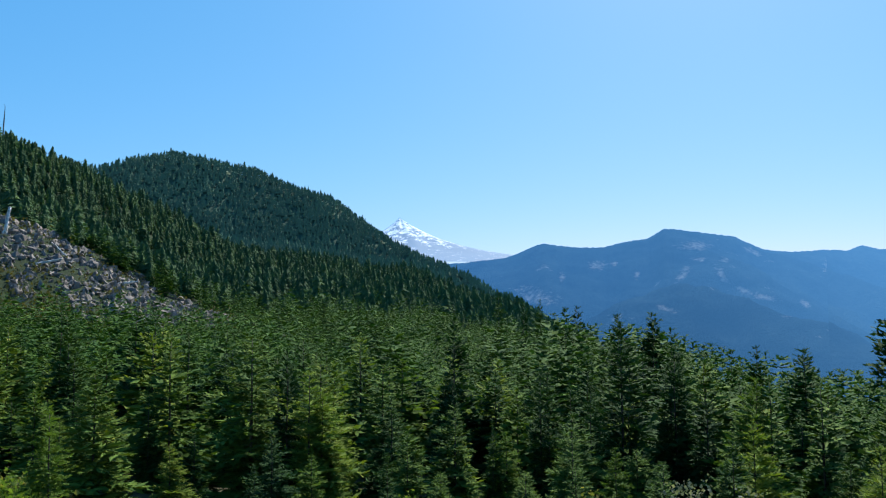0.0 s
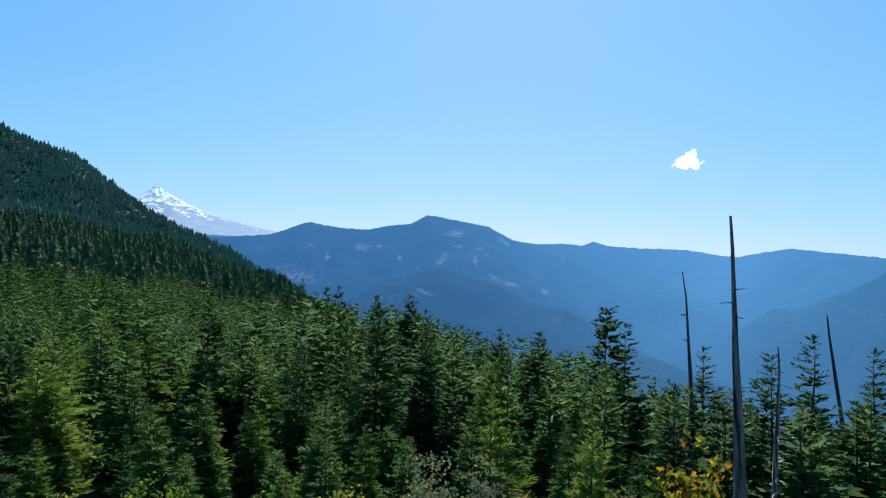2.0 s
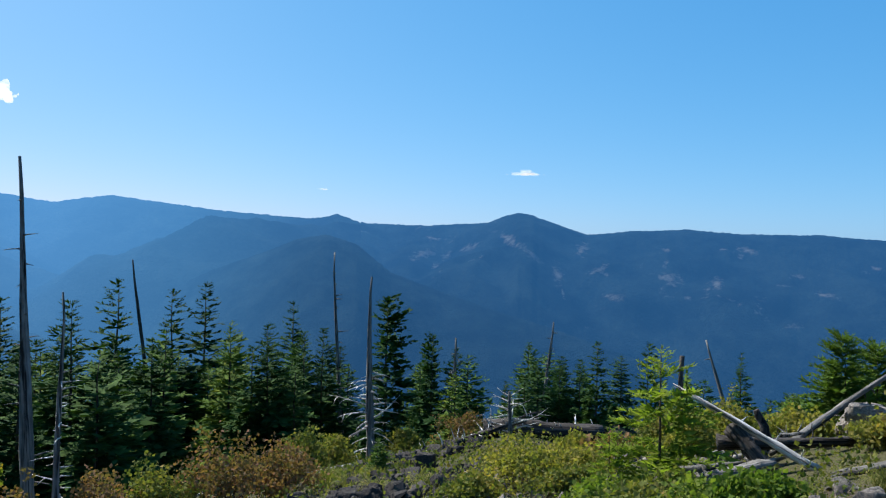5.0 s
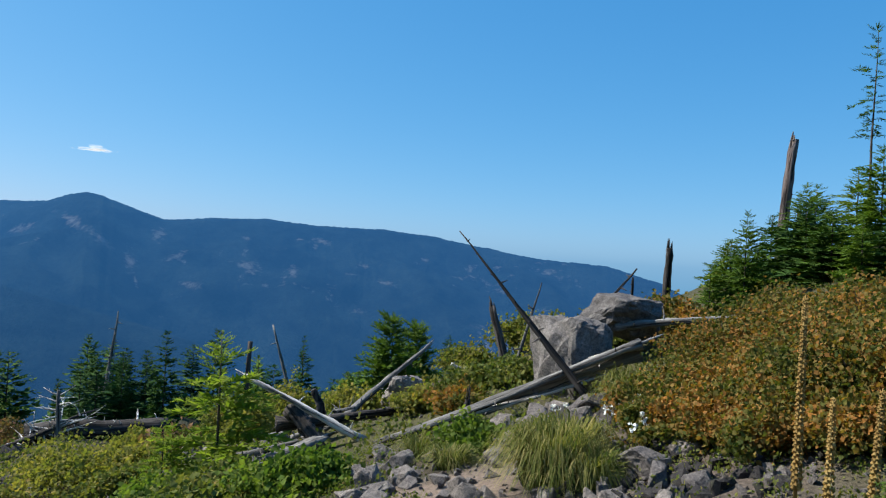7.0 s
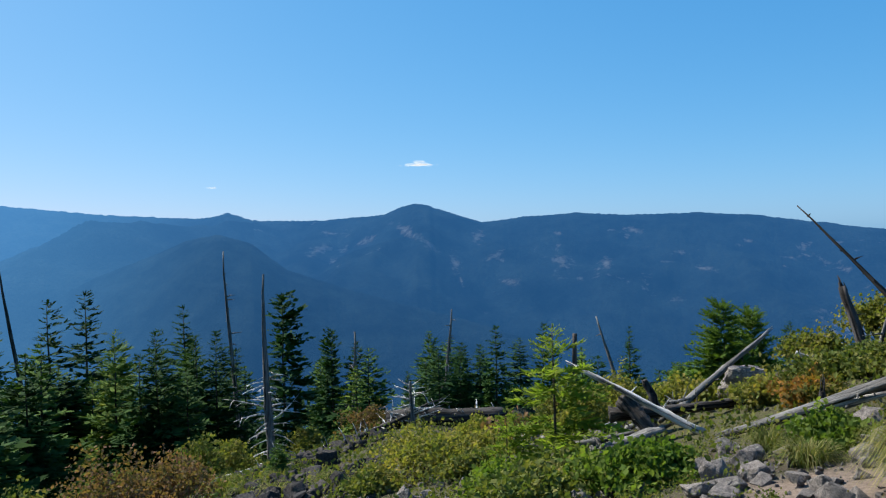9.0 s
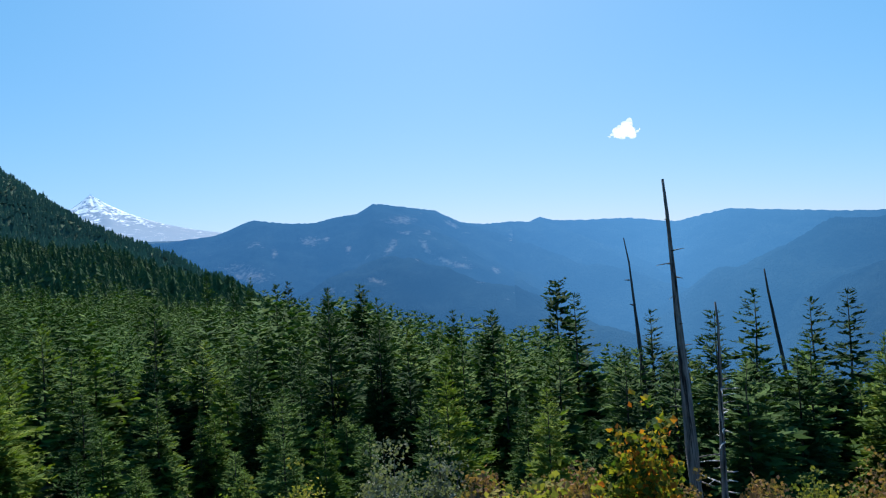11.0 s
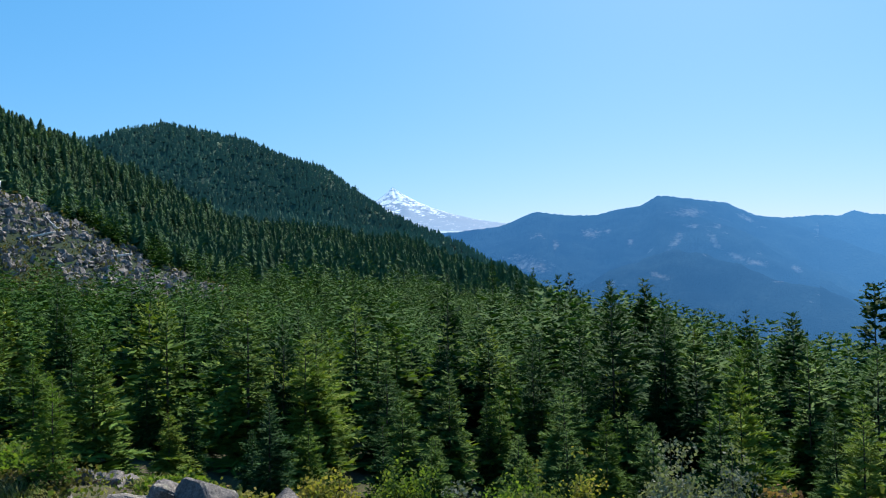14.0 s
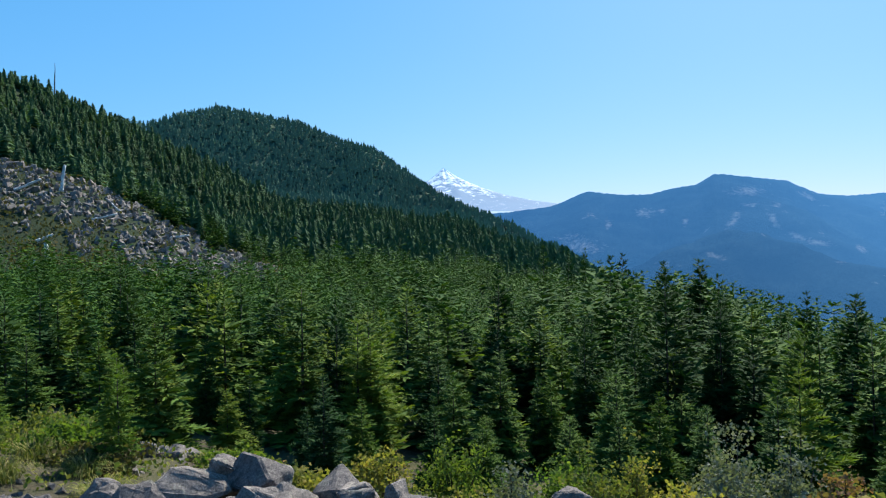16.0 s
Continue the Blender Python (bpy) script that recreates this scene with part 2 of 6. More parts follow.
def haze_emission(nt, where):
    """Distance haze put into the far mountains' emission: more of it the farther they lie, brightest below the sun's
    bearing.
    """
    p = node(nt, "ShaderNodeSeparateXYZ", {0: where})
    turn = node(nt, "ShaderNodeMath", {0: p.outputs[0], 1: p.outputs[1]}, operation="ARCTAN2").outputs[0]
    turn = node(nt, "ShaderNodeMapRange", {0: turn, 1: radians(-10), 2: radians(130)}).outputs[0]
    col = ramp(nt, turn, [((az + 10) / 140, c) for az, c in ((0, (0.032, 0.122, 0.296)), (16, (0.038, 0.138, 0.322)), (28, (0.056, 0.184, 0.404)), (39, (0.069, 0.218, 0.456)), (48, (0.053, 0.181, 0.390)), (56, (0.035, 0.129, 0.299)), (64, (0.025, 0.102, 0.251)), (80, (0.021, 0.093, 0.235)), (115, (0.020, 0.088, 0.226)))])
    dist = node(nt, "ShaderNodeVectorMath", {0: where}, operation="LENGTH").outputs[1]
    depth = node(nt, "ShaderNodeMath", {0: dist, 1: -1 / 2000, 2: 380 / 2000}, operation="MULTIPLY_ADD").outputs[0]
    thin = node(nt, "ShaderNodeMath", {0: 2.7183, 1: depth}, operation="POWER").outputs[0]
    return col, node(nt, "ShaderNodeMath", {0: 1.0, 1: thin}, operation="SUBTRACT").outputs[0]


def far_material(name, forest, rock, scale, patches=0.60, clearings=()):
    """A distant forested mountainside with bare patches; the blue haze over it is emitted by its surface."""
    m, nt = material(name)
    where = node(nt, "ShaderNodeNewGeometry").outputs["Position"]
    big = noise_tex(nt, scale, 6.0, 0.6)
    mid = noise_tex(nt, scale * 7.0, 9.0, 0.68, None, (1.0, 1.0, 0.40))
    tex = noise_tex(nt, scale * 45.0, 5.0, 0.75)
    col = mix(nt, tex, rgb(*[c * 0.3 for c in forest]), rgb(*[c * 1.8 for c in forest]))
    # broad stands of older and younger wood
    col = mix(nt, 1.0, col, ramp(nt, noise_tex(nt, scale * 2.4, 5.0, 0.65), [(0.38, (0.45, 0.48, 0.55)), (0.62, (1.35, 1.3, 1.15))]), "MULTIPLY")
    bare = node(nt, "ShaderNodeMath", {0: mid, 1: big}, operation="ADD").outputs[0]
    bare = node(nt, "ShaderNodeMapRange", {0: bare, 1: patches * 2 - 0.02, 2: patches * 2 + 0.14}).outputs[0]
    edge = noise_tex(nt, scale * 18.0, 6.0, 0.7, None, (1.0, 1.0, 0.5))
    way = node(nt, "ShaderNodeVectorMath", {0: where}, operation="NORMALIZE").outputs[0]
    for az, el, wide, high, lean in clearings:
        c = (math.sin(radians(az)) * math.cos(radians(el)), math.cos(radians(az)) * math.cos(radians(el)), math.sin(radians(el)))
        mp = node(nt, "ShaderNodeMapping", {0: way, 1: c, 2: (0.0, radians(lean), radians(-az)), 3: (radians(wide * 0.85), 1.0, radians(high * 0.8))})
        mp.vector_type = "TEXTURE"
        d = node(nt, "ShaderNodeVectorMath", {0: mp.outputs[0]}, operation="LENGTH").outputs[1]
        d = node(nt, "ShaderNodeMath", {0: edge, 1: 4.6, 2: d}, operation="MULTIPLY_ADD").outputs[0]
        d = node(nt, "ShaderNodeMapRange", {0: d, 1: 3.3, 2: 2.1, 4: 0.75}).outputs[0]
        bare = node(nt, "ShaderNodeMath", {0: bare, 1: d}, operation="MAXIMUM").outputs[0]
    col = mix(nt, bare, col, rgb(*rock))
    # haze painted on the slopes as emission, stronger with distance
    haze_glow, thick = haze_emission(nt, where)
    p = node(nt, "ShaderNodeBsdfPrincipled", {"Base Color": col, "Roughness": 0.95, "Specular IOR Level": 0.0, "Emission Color": haze_glow, "Emission Strength": thick})
    b = node(nt, "ShaderNodeBump", {"Height": tex, "Strength": 0.8, "Distance": 0.12 / scale})
    nt.links.new(b.outputs[0], p.inputs["Normal"])
    node(nt, "ShaderNodeOutputMaterial", {0: p.outputs[0]})
    return m


def snow_material():
    m, nt = material("hazed_snow_and_rock")
    streak = noise_tex(nt, 0.016, 8.0, 0.72, None, (1.0, 1.0, 0.30))
    fine = noise_tex(nt, 0.05, 6.0, 0.7)
    s = node(nt, "ShaderNodeMath", {0: fine, 1: 0.4, 2: streak}, operation="MULTIPLY_ADD").outputs[0]
    z = node(nt, "ShaderNodeSeparateXYZ", {0: node(nt, "ShaderNodeNewGeometry").outputs["Position"]}).outputs[2]
    low = node(nt, "ShaderNodeMapRange", {0: z, 1: 280.0, 2: 430.0, 3: -0.12, 4: 0.04}).outputs[0]
    s = node(nt, "ShaderNodeMath", {0: s, 1: low}, operation="ADD").outputs[0]
    col = ramp(nt, s, [(0.685, (0.05, 0.07, 0.10)), (0.745, (0.46, 0.50, 0.56))])
    # distance haze over the whole peak, painted as an even blue emission
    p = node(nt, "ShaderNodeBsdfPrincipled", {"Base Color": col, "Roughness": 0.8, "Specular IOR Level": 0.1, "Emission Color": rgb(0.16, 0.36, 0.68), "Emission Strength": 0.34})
    node(nt, "ShaderNodeOutputMaterial", {0: p.outputs[0]})
    return m


GROUND = ground_material()


# ---- building helpers ----
def mesh_from(name, V, F, mat, smooth=False):
    me = bpy.data.meshes.new(name)
    me.from_pydata(V, [], F)
    me.materials.append(mat)
    if smooth:
        me.polygons.foreach_set("use_smooth", [True] * len(me.polygons))
    me.update()
    return me


def face_mesh(name, V, faces, mat, smooth=False):
    """A mesh from arrays: points, and faces that all have the same number of corners."""
    V = np.ascontiguousarray(V, dtype=np.float32).reshape(-1, 3)
    faces = np.ascontiguousarray(faces, dtype=np.int32)
    n, k = faces.shape
    me = bpy.data.meshes.new(name)
    me.vertices.add(len(V))
    me.vertices.foreach_set("co", V.ravel())
    me.loops.add(n * k)
    me.loops.foreach_set("vertex_index", faces.ravel())
    me.polygons.add(n)
    me.polygons.foreach_set("loop_start", np.arange(n, dtype=np.int32) * k)
    me.polygons.foreach_set("use_smooth", np.full(n, smooth))
    me.materials.append(mat)
    me.update(calc_edges=True)
    me.validate()
    return me


def part(name, me, parent, label=""):
    ob = new(name, me)
    ob.parent = parent
    return tagged(ob, label)


class Soup:
    """Gathers loose pieces of geometry for one mesh."""

    def __init__(self):
        self.v, self.f, self.n = [], [], 0

    def add(self, V, F):
        V = np.asarray(V, float)
        self.v.append(V)
        n = self.n
        self.f.extend([tuple(i + n for i in f) for f in F])
        self.n += len(V)

    def mesh(self, name, mat, smooth=False):
        V = np.concatenate(self.v) if self.v else np.zeros((0, 3))
        return mesh_from(name, V.tolist(), self.f, mat, smooth)


def smoothstep(a, b, x):
    t = np.clip((x - a) / (b - a), 0, 1)
    return t * t * (3 - 2 * t)


def value_noise(x, y, seed=0):
    """Smooth noise on a lattice, -1 to 1, for arrays."""
    x, y = np.asarray(x, float), np.asarray(y, float)
    xi, yi = np.floor(x), np.floor(y)
    xf, yf = x - xi, y - yi
    u, v = xf * xf * (3 - 2 * xf), yf * yf * (3 - 2 * yf)

    def h(i, j):
        s = np.sin(i * 127.1 + j * 311.7 + seed * 74.7) * 43758.5453
        return 2 * (s - np.floor(s)) - 1
    return (h(xi, yi) * (1 - u) + h(xi + 1, yi) * u) * (1 - v) + (h(xi, yi + 1) * (1 - u) + h(xi + 1, yi + 1) * u) * v


def fbm(x, y, octaves=4, seed=0):
    s, a = 0.0, 0.5
    for k in range(octaves):
        s = s + a * value_noise(np.asarray(x) * 2 ** k + 13.7 * k, np.asarray(y) * 2 ** k - 7.3 * k, seed + k)
        a *= 0.5
    return s


def polar(az, r):
    a = np.radians(az)
    return r * np.sin(a), r * np.cos(a)


# ---- the lie of the land ----
# crests of the wooded hill beyond the young forest: bearing, distance, height
HILL = [(-60, 800, 243), (-40, 860, 198), (-33, 860, 158), (-26, 880, 144), (-23.5, 890, 160), (-21, 900, 174), (-18, 885, 165), (-15, 870, 154), (-10, 820, 114), (-6.5, 790, 75), (-2, 760, 40), (4, 690, 2), (9, 600, -26), (18, 460, -75)]
SHOULDER = [(-70, 340, 138), (-45, 310, 82), (-35, 320, 69), (-31, 325, 61), (-26.5, 335, 50), (-14, 380, 14), (-4, 420, -18)]
TALUS = [(-60, 170, 38), (-42, 160, 26), (-33, 142, 16.5), (-27, 130, 8.0), (-21, 118, 1.5), (-15, 105, -6)]


def crest_height(x, y, crest, slope, power=1.0):
    best = np.full(np.shape(x), -1e9)
    for (a0, r0, z0), (a1, r1, z1) in zip(crest, crest[1:]):
        x0, y0 = polar(a0, r0)
        x1, y1 = polar(a1, r1)
        dx, dy = x1 - x0, y1 - y0
        t = np.clip(((x - x0) * dx + (y - y0) * dy) / (dx * dx + dy * dy), 0, 1)
        d = np.hypot(x - x0 - t * dx, y - y0 - t * dy)
        best = np.maximum(best, z0 + (z1 - z0) * t - slope * d * d / (d + 8.0))
    return best


def soft_max(a, b, k):
    h = np.clip(0.5 + 0.5 * (a - b) / k, 0, 1)
    return b + (a - b) * h + k * h * (1 - h)


APRON_R = (22, 30, 45, 75, 130, 250, 430, 690)
APRON = [(-34, (-3.3, -3.0, -2.8, -2.4, 1.0, 18, 40, 60)), (-22, (-3.9, -4.0, -3.8, -3.4, -1.2, 11, 36, 60)), (-14, (-4.3, -4.5, -4.4, -3.9, -1.8, 8.0, 27, 55)), (-4, (-4.6, -4.9, -5.0, -4.5, -2.6, 4.0, 18, 36)), (4, (-4.8, -5.2, -5.6, -5.9, -5.4, -3.6, -2.0, 0)), (9, (-5.0, -5.5, -6.2, -7.6, -10, -14, -20, -28)), (17, (-5.3, -5.8, -7.0, -11, -20, -40, -60, -80))]


def apron_height(az, r):
    """Height of the apron by bearing and distance, bent from row to row."""
    rows = np.array([h for _, h in APRON])
    u = np.interp(az, [a for a, _ in APRON], np.arange(len(APRON)))
    v = np.interp(np.log(np.maximum(r, 1.0)), np.log(APRON_R), np.arange(len(APRON_R)))
    i, j = np.clip(u.astype(int), 0, len(rows) - 2), np.clip(v.astype(int), 0, rows.shape[1] - 2)
    p, q = u - i, v - j
    p = p * p * (3 - 2 * p)
    return (rows[i, j] * (1 - q) + rows[i, j + 1] * q) * (1 - p) + (rows[i + 1, j] * (1 - q) + rows[i + 1, j + 1] * q) * p


def ground_height(x, y):
    x, y = np.asarray(x, float), np.asarray(y, float)
    ye = np.where(y < 18, y, 18 + (y - 18) * 0.22)
    z = 0.1 - 0.10 * np.clip(x, -60, 1e9) - 0.24 * np.clip(ye, -80, 1e9)
    z = z + 0.95 * np.exp(-(x - 10) ** 2 / 32 - (y + 7.5) ** 2 / np.where(y > -7.5, 18, 32))
    z = z + 0.45 * np.exp(-((x + 1) ** 2 + (y - 3.5) ** 2) / 14)
    z = z + 0.62 * np.exp(-((x + 5) ** 2 + (y - 7.8) ** 2) / 15)
    z = z + 0.42 * np.exp(-((x - 17.4) ** 2 + (y - 4.4) ** 2) / 9)
    # the edge of the bench, where the slope falls away
    z = z - np.maximum(x - 10.5, 0) * (0.07 + 0.20 * (1 - smoothstep(0.5, 5.0, y)))
    u = 0.85 * x + 0.52 * y
    z = z - 0.55 * np.maximum(u - 36, 0) ** 2 / (np.maximum(u - 36, 0) + 12)
    # the gentle apron that carries the young forest up to the foot of the hill
    r, az = np.hypot(x, y), np.degrees(np.arctan2(x, y))
    z = z + (apron_height(az, r) - z) * smoothstep(21, 34, r) * (1 - smoothstep(9, 17, az)) * smoothstep(-75, -48, az) * (1 - smoothstep(560, 800, r))
    z = z + 0.16 * fbm(x * 0.35, y * 0.35, 4, 3) + 0.5 * fbm(x * 0.06, y * 0.06, 3, 9) * smoothstep(12, 40, np.hypot(x, y))
    z = soft_max(crest_height(x, y, TALUS, 0.50), z, 4.0)
    z = soft_max(crest_height(x, y, SHOULDER, 0.55), z, 6.0)
    z = soft_max(crest_height(x, y, HILL, 0.80), z, 14.0)
    # spurs and gullies of the wooded hill
    z = z + 9.0 * fbm(x / 130, y / 130, 3, 17) * smoothstep(430, 600, np.hypot(x, y))
    return np.maximum(z, -420.0)


def gz(x, y):
    return float(ground_height(x, y))


def ground_sheet():
    rr = np.concatenate([[0.0], np.geomspace(0.5, 60, 110), np.geomspace(62, 1250, 80), [1800, 2600, 3600, 4900]])
    az = np.concatenate([np.arange(-50, 130, 0.75), np.arange(130, 310, 3.0)])
    A, Rr = np.meshgrid(az, rr[1:])
    X, Y = polar(A, Rr)
    Z = ground_height(X, Y)
    n = len(az)
    V = [(0, 0, gz(0, 0))] + np.stack([X.ravel(), Y.ravel(), Z.ravel()], 1).tolist()
    F = [(0, 1 + (j + 1) % n, 1 + j) for j in range(n)]
    for i in range(len(rr) - 2):
        a, b = 1 + i * n, 1 + (i + 1) * n
        F.extend([(a + j, a + (j + 1) % n, b + (j + 1) % n, b + j) for j in range(n)])
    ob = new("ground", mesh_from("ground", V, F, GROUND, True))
    return tagged(ob, "rocky hillside soil with dry grass, sloping into a valley", "ground", kind="structure")


ground_sheet()


# ---- distant mountains ----
# the long crest all round: bearing, distance, elevation seen from the trail
CREST = [(-10, 2700, 2.4), (1, 2700, 3.0), (4.3, 2700, 3.35), (5.8, 2700, 3.9), (7.15, 2700, 4.38), (9.65, 2700, 4.08), (11.7, 2700, 4.0), (13.35, 2720, 4.43), (14.95, 2740, 4.57), (15.7, 2740, 4.95), (16.25, 2740, 5.33), (17.2, 2750, 5.2),
         (18.4, 2760, 5.0), (21.0, 2850, 4.57), (23.1, 2950, 3.55), (24.8, 3050, 3.33), (27.0, 3200, 3.38), (28.4, 3300, 3.3), (29.2, 3350, 3.58), (30.3, 3400, 3.3), (31.85, 3450, 3.19), (35.8, 3600, 3.12), (37.6, 3600, 2.85), (39.4, 3550, 2.6), (41, 3500, 2.95)]
CREST += [(43.1, 3450, 3.29), (45.9, 3400, 3.0), (50.6, 3250, 2.5), (57, 3000, 2.17), (58.2, 2950, 2.3), (59.1, 2900, 2.6), (60.0, 2880, 2.3), (61.05, 2850, 1.94), (64.9, 2750, 1.9), (66.3, 2700, 1.88), (68.2, 2650, 2.03), (70.9, 2500, 2.22), (72.2, 2450, 2.76),
          (73.25, 2400, 3.02), (74.2, 2400, 2.9), (75.3, 2400, 2.5), (77, 2400, 1.95), (78.5, 2400, 1.47), (80, 2400, 1.6), (82, 2400, 1.8), (85.8, 2400, 1.97), (89.5, 2400, 1.72), (94.8, 2400, 1.7), (98.8, 2400, 1.37), (103.1, 2400, 0.63), (107, 2400, 0.07)]
CREST += [(112.2, 2400, -0.2), (114.3, 2400, -0.81), (116, 2400, -1.2), (118, 2400, -2.2), (126, 2400, -4.5), (140, 2400, -7)]
# spurs that run down from it into the valley, and the knolls in front
SPURS_EAST = [[(18.0, 2700, 4.3), (19.3, 2450, 3.1), (22.7, 2250, 1.05), (25.8, 2100, -1.0), (30, 1950, -3.5), (35, 1850, -6)], [(19.3, 2450, 3.1), (16.2, 2250, 0.9), (13.6, 2100, -1.4), (10, 1950, -4)],
              [(17, 1900, 1.2), (18.3, 1850, 0.7), (25.2, 1700, -1.5), (33, 1550, -4.8), (38, 1450, -7.5)], [(7.1, 2700, 4.3), (6.0, 2450, 2.2), (3, 2200, 0.2), (0, 2000, -2)], [(11.7, 2700, 3.9), (11, 2400, 1.6), (9, 2150, -0.8)]]
SPURS_FAR = [[(21, 2850, 4.5), (23.4, 2800, 3.2), (29, 2650, 1.0), (35, 2500, -1.0), (39.7, 2400, -2.7), (43, 2300, -4.5)], [(29.2, 3350, 3.5), (33, 3000, 1.2), (37, 2800, -1), (40, 2650, -3)], [(43, 3450, 3.2), (42.5, 3100, 1), (41.5, 2850, -1.5)]]
SPURS_SOUTH = [[(73.3, 2400, 2.9), (72, 2150, 0.6), (69, 1950, -1.6), (67, 1800, -3.5)], [(75.3, 2400, 2.4), (79, 2150, -0.3), (81.5, 1950, -2.6), (83, 1800, -4.8)], [(85.8, 2400, 1.9), (88, 2100, -0.8), (89, 1850, -3.5)], [(94.8, 2400, 1.6), (97, 2100, -0.9), (99, 1900, -3.2)],
               [(67, 2680, 1.8), (66, 2400, 0.3), (64.5, 2200, -1.2)], [(103, 2400, 0.6), (106, 2150, -1.5), (108, 1950, -3.5)], [(82, 2400, 1.7), (83, 2100, -1.2)]]
SHOULDER_RIDGE = [(61, 2700, 1.93), (57, 2500, 2.05), (54.5, 2400, 2.17), (52, 2350, 2.05), (50.1, 2300, 1.8), (46.6, 2200, 0.5), (41.4, 2100, -2.2), (38, 2000, -4.2)]
KNOLL = [(42, 2000, -6.5), (46, 1938, -4.0), (50, 1875, -1.9), (53.5, 1850, -0.6), (56.2, 1812, 0.55), (58.35, 1775, 0.98), (60.7, 1750, 0.3), (63.4, 1725, -1.85), (67.8, 1688, -3.4), (72, 1625, -4.7), (77, 1562, -6.1), (83, 1500, -8)]


def ridge_field(x, y, line, slope, soft):
    """Height of a rounded ridge along a line of (bearing, distance, elevation)."""
    best = np.full(np.shape(x), -1e9)
    pts = [(*polar(a, r), 1.6 + r * math.tan(radians(e))) for a, r, e in line]
    for (x0, y0, z0), (x1, y1, z1) in zip(pts, pts[1:]):
        dx, dy = x1 - x0, y1 - y0
        t = np.clip(((x - x0) * dx + (y - y0) * dy) / (dx * dx + dy * dy), 0, 1)
        d = np.hypot(x - x0 - t * dx, y - y0 - t * dy)
        best = np.maximum(best, z0 + (z1 - z0) * t - slope * d * d / (d + soft))
    return best


def mountain_side(name, label, mat, az0, az1, lines, seed, crest=None, reach=1900, rows=120, slope=0.46):
    """A mountainside from its crest down into the valley, cut by gullies between the spurs."""
    az = np.arange(az0, az1 + 0.01, 0.15)
    line = crest or CREST
    top_r = np.interp(az, [c[0] for c in line], [c[1] for c in line])
    el = np.interp(az, [c[0] for c in line], [c[2] for c in line])
    k = np.hanning(5)
    el = np.convolve(np.pad(el, 2, mode="edge"), k / k.sum(), "valid")
    top = 1.6 + top_r * np.tan(np.radians(el)) + top_r * 0.0006 * value_noise(az * 7, az * 0, seed + 5) + top_r * 0.0006 * fbm(az * 2.3, az * 0 + seed, 4, seed)
    t = np.concatenate([[-0.12, -0.04], np.linspace(0, 1, rows) ** 1.15])[:, None]
    r = top_r[None] - t * reach
    x, y = polar(az[None], r)
    d = np.maximum(0, t * reach) + 0 * r
    z = top[None] - slope * d * d / (d + 90)
    for spur in lines:
        z = soft_max(ridge_field(x, y, spur, 0.52, 45.0), z, 14.0)
    away = smoothstep(20, 260, d)
    gully = np.abs(fbm(x / 420 + seed, y / 420, 4, seed + 11))
    rill = np.abs(fbm(x / 120, y / 120 + seed, 4, seed + 23))
    z = z - away * (70 * gully + 26 * rill - 18)
    z = np.where(t < 0, top[None] + t * reach * 0.6, z)
    n = len(az)
    i, j = np.meshgrid(np.arange(len(t) - 1), np.arange(n - 1), indexing="ij")
    q = (i * n + j).ravel()
    ob = new(name, face_mesh(name, np.stack([x, y, z], 2), np.stack([q, q + 1, q + n + 1, q + n], 1), mat, True))
    return tagged(ob, label, "mountain", kind="structure")


EAST_CLEARINGS = [(18.4, 4.0, 1.4, 0.42, 0), (11.3, 2.7, 0.8, 0.4, 0), (6.5, 0.4, 1.9, 0.8, 12), (20.2, 1.9, 0.3, 1.1, -28), (21.6, 0.7, 0.7, 0.3, 30), (23.0, 0.2, 1.1, 0.28, 12), (25.6, -0.3, 0.5, 0.22, 25), (17.5, 1.9, 0.35, 1.0, 38), (18.6, 3.0, 0.8, 0.2, 0), (27.2, 2.1, 0.4, 1.0, -10), (22.4, 3.4, 0.9, 0.18, 25), (12.6, 2.8, 0.3, 0.2, 0), (14.2, 1.9, 0.25, 0.35, 20), (16.2, -0.6, 0.9, 0.3, 10), (8.6, 1.9, 0.3, 0.4, 0)]
SOUTH_CLEARINGS = [(72.6, 1.0, 1.0, 0.45, 35), (74.2, 0.0, 1.2, 0.35, 40), (76.4, -1.7, 0.5, 1.0, -15), (76.8, -2.9, 0.16, 0.7, -15), (79.3, -1.2, 1.0, 0.3, -28), (78.2, 0.4, 0.5, 0.6, 20), (80.6, -3.2, 1.0, 0.3, 0), (88.0, -1.9, 0.45, 0.6, 20), (90.0, 0.6, 0.7, 0.3, 15), (93.4, -1.2, 0.7, 0.28, 10), (95.0, -2.4, 1.0, 0.25, 10), (86.0, -3.0, 0.3, 0.25, 0), (84.4, 0.5, 0.4, 0.2, 0), (98.0, -0.4, 0.6, 0.2, 8), (107.6, -0.9, 0.5, 0.25, 0), (66.0, -0.3, 1.2, 0.4, -20), (69.5, 0.3, 0.9, 0.3, -25)]
FAR_FOREST = (0.011, 0.019, 0.023)
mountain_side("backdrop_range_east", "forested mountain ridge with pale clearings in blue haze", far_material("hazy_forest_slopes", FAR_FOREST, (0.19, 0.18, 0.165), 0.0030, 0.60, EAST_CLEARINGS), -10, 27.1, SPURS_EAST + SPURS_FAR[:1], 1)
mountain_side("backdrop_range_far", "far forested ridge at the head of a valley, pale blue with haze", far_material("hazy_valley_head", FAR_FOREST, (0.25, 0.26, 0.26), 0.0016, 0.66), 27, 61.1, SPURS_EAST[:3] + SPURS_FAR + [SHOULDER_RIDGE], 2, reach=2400)
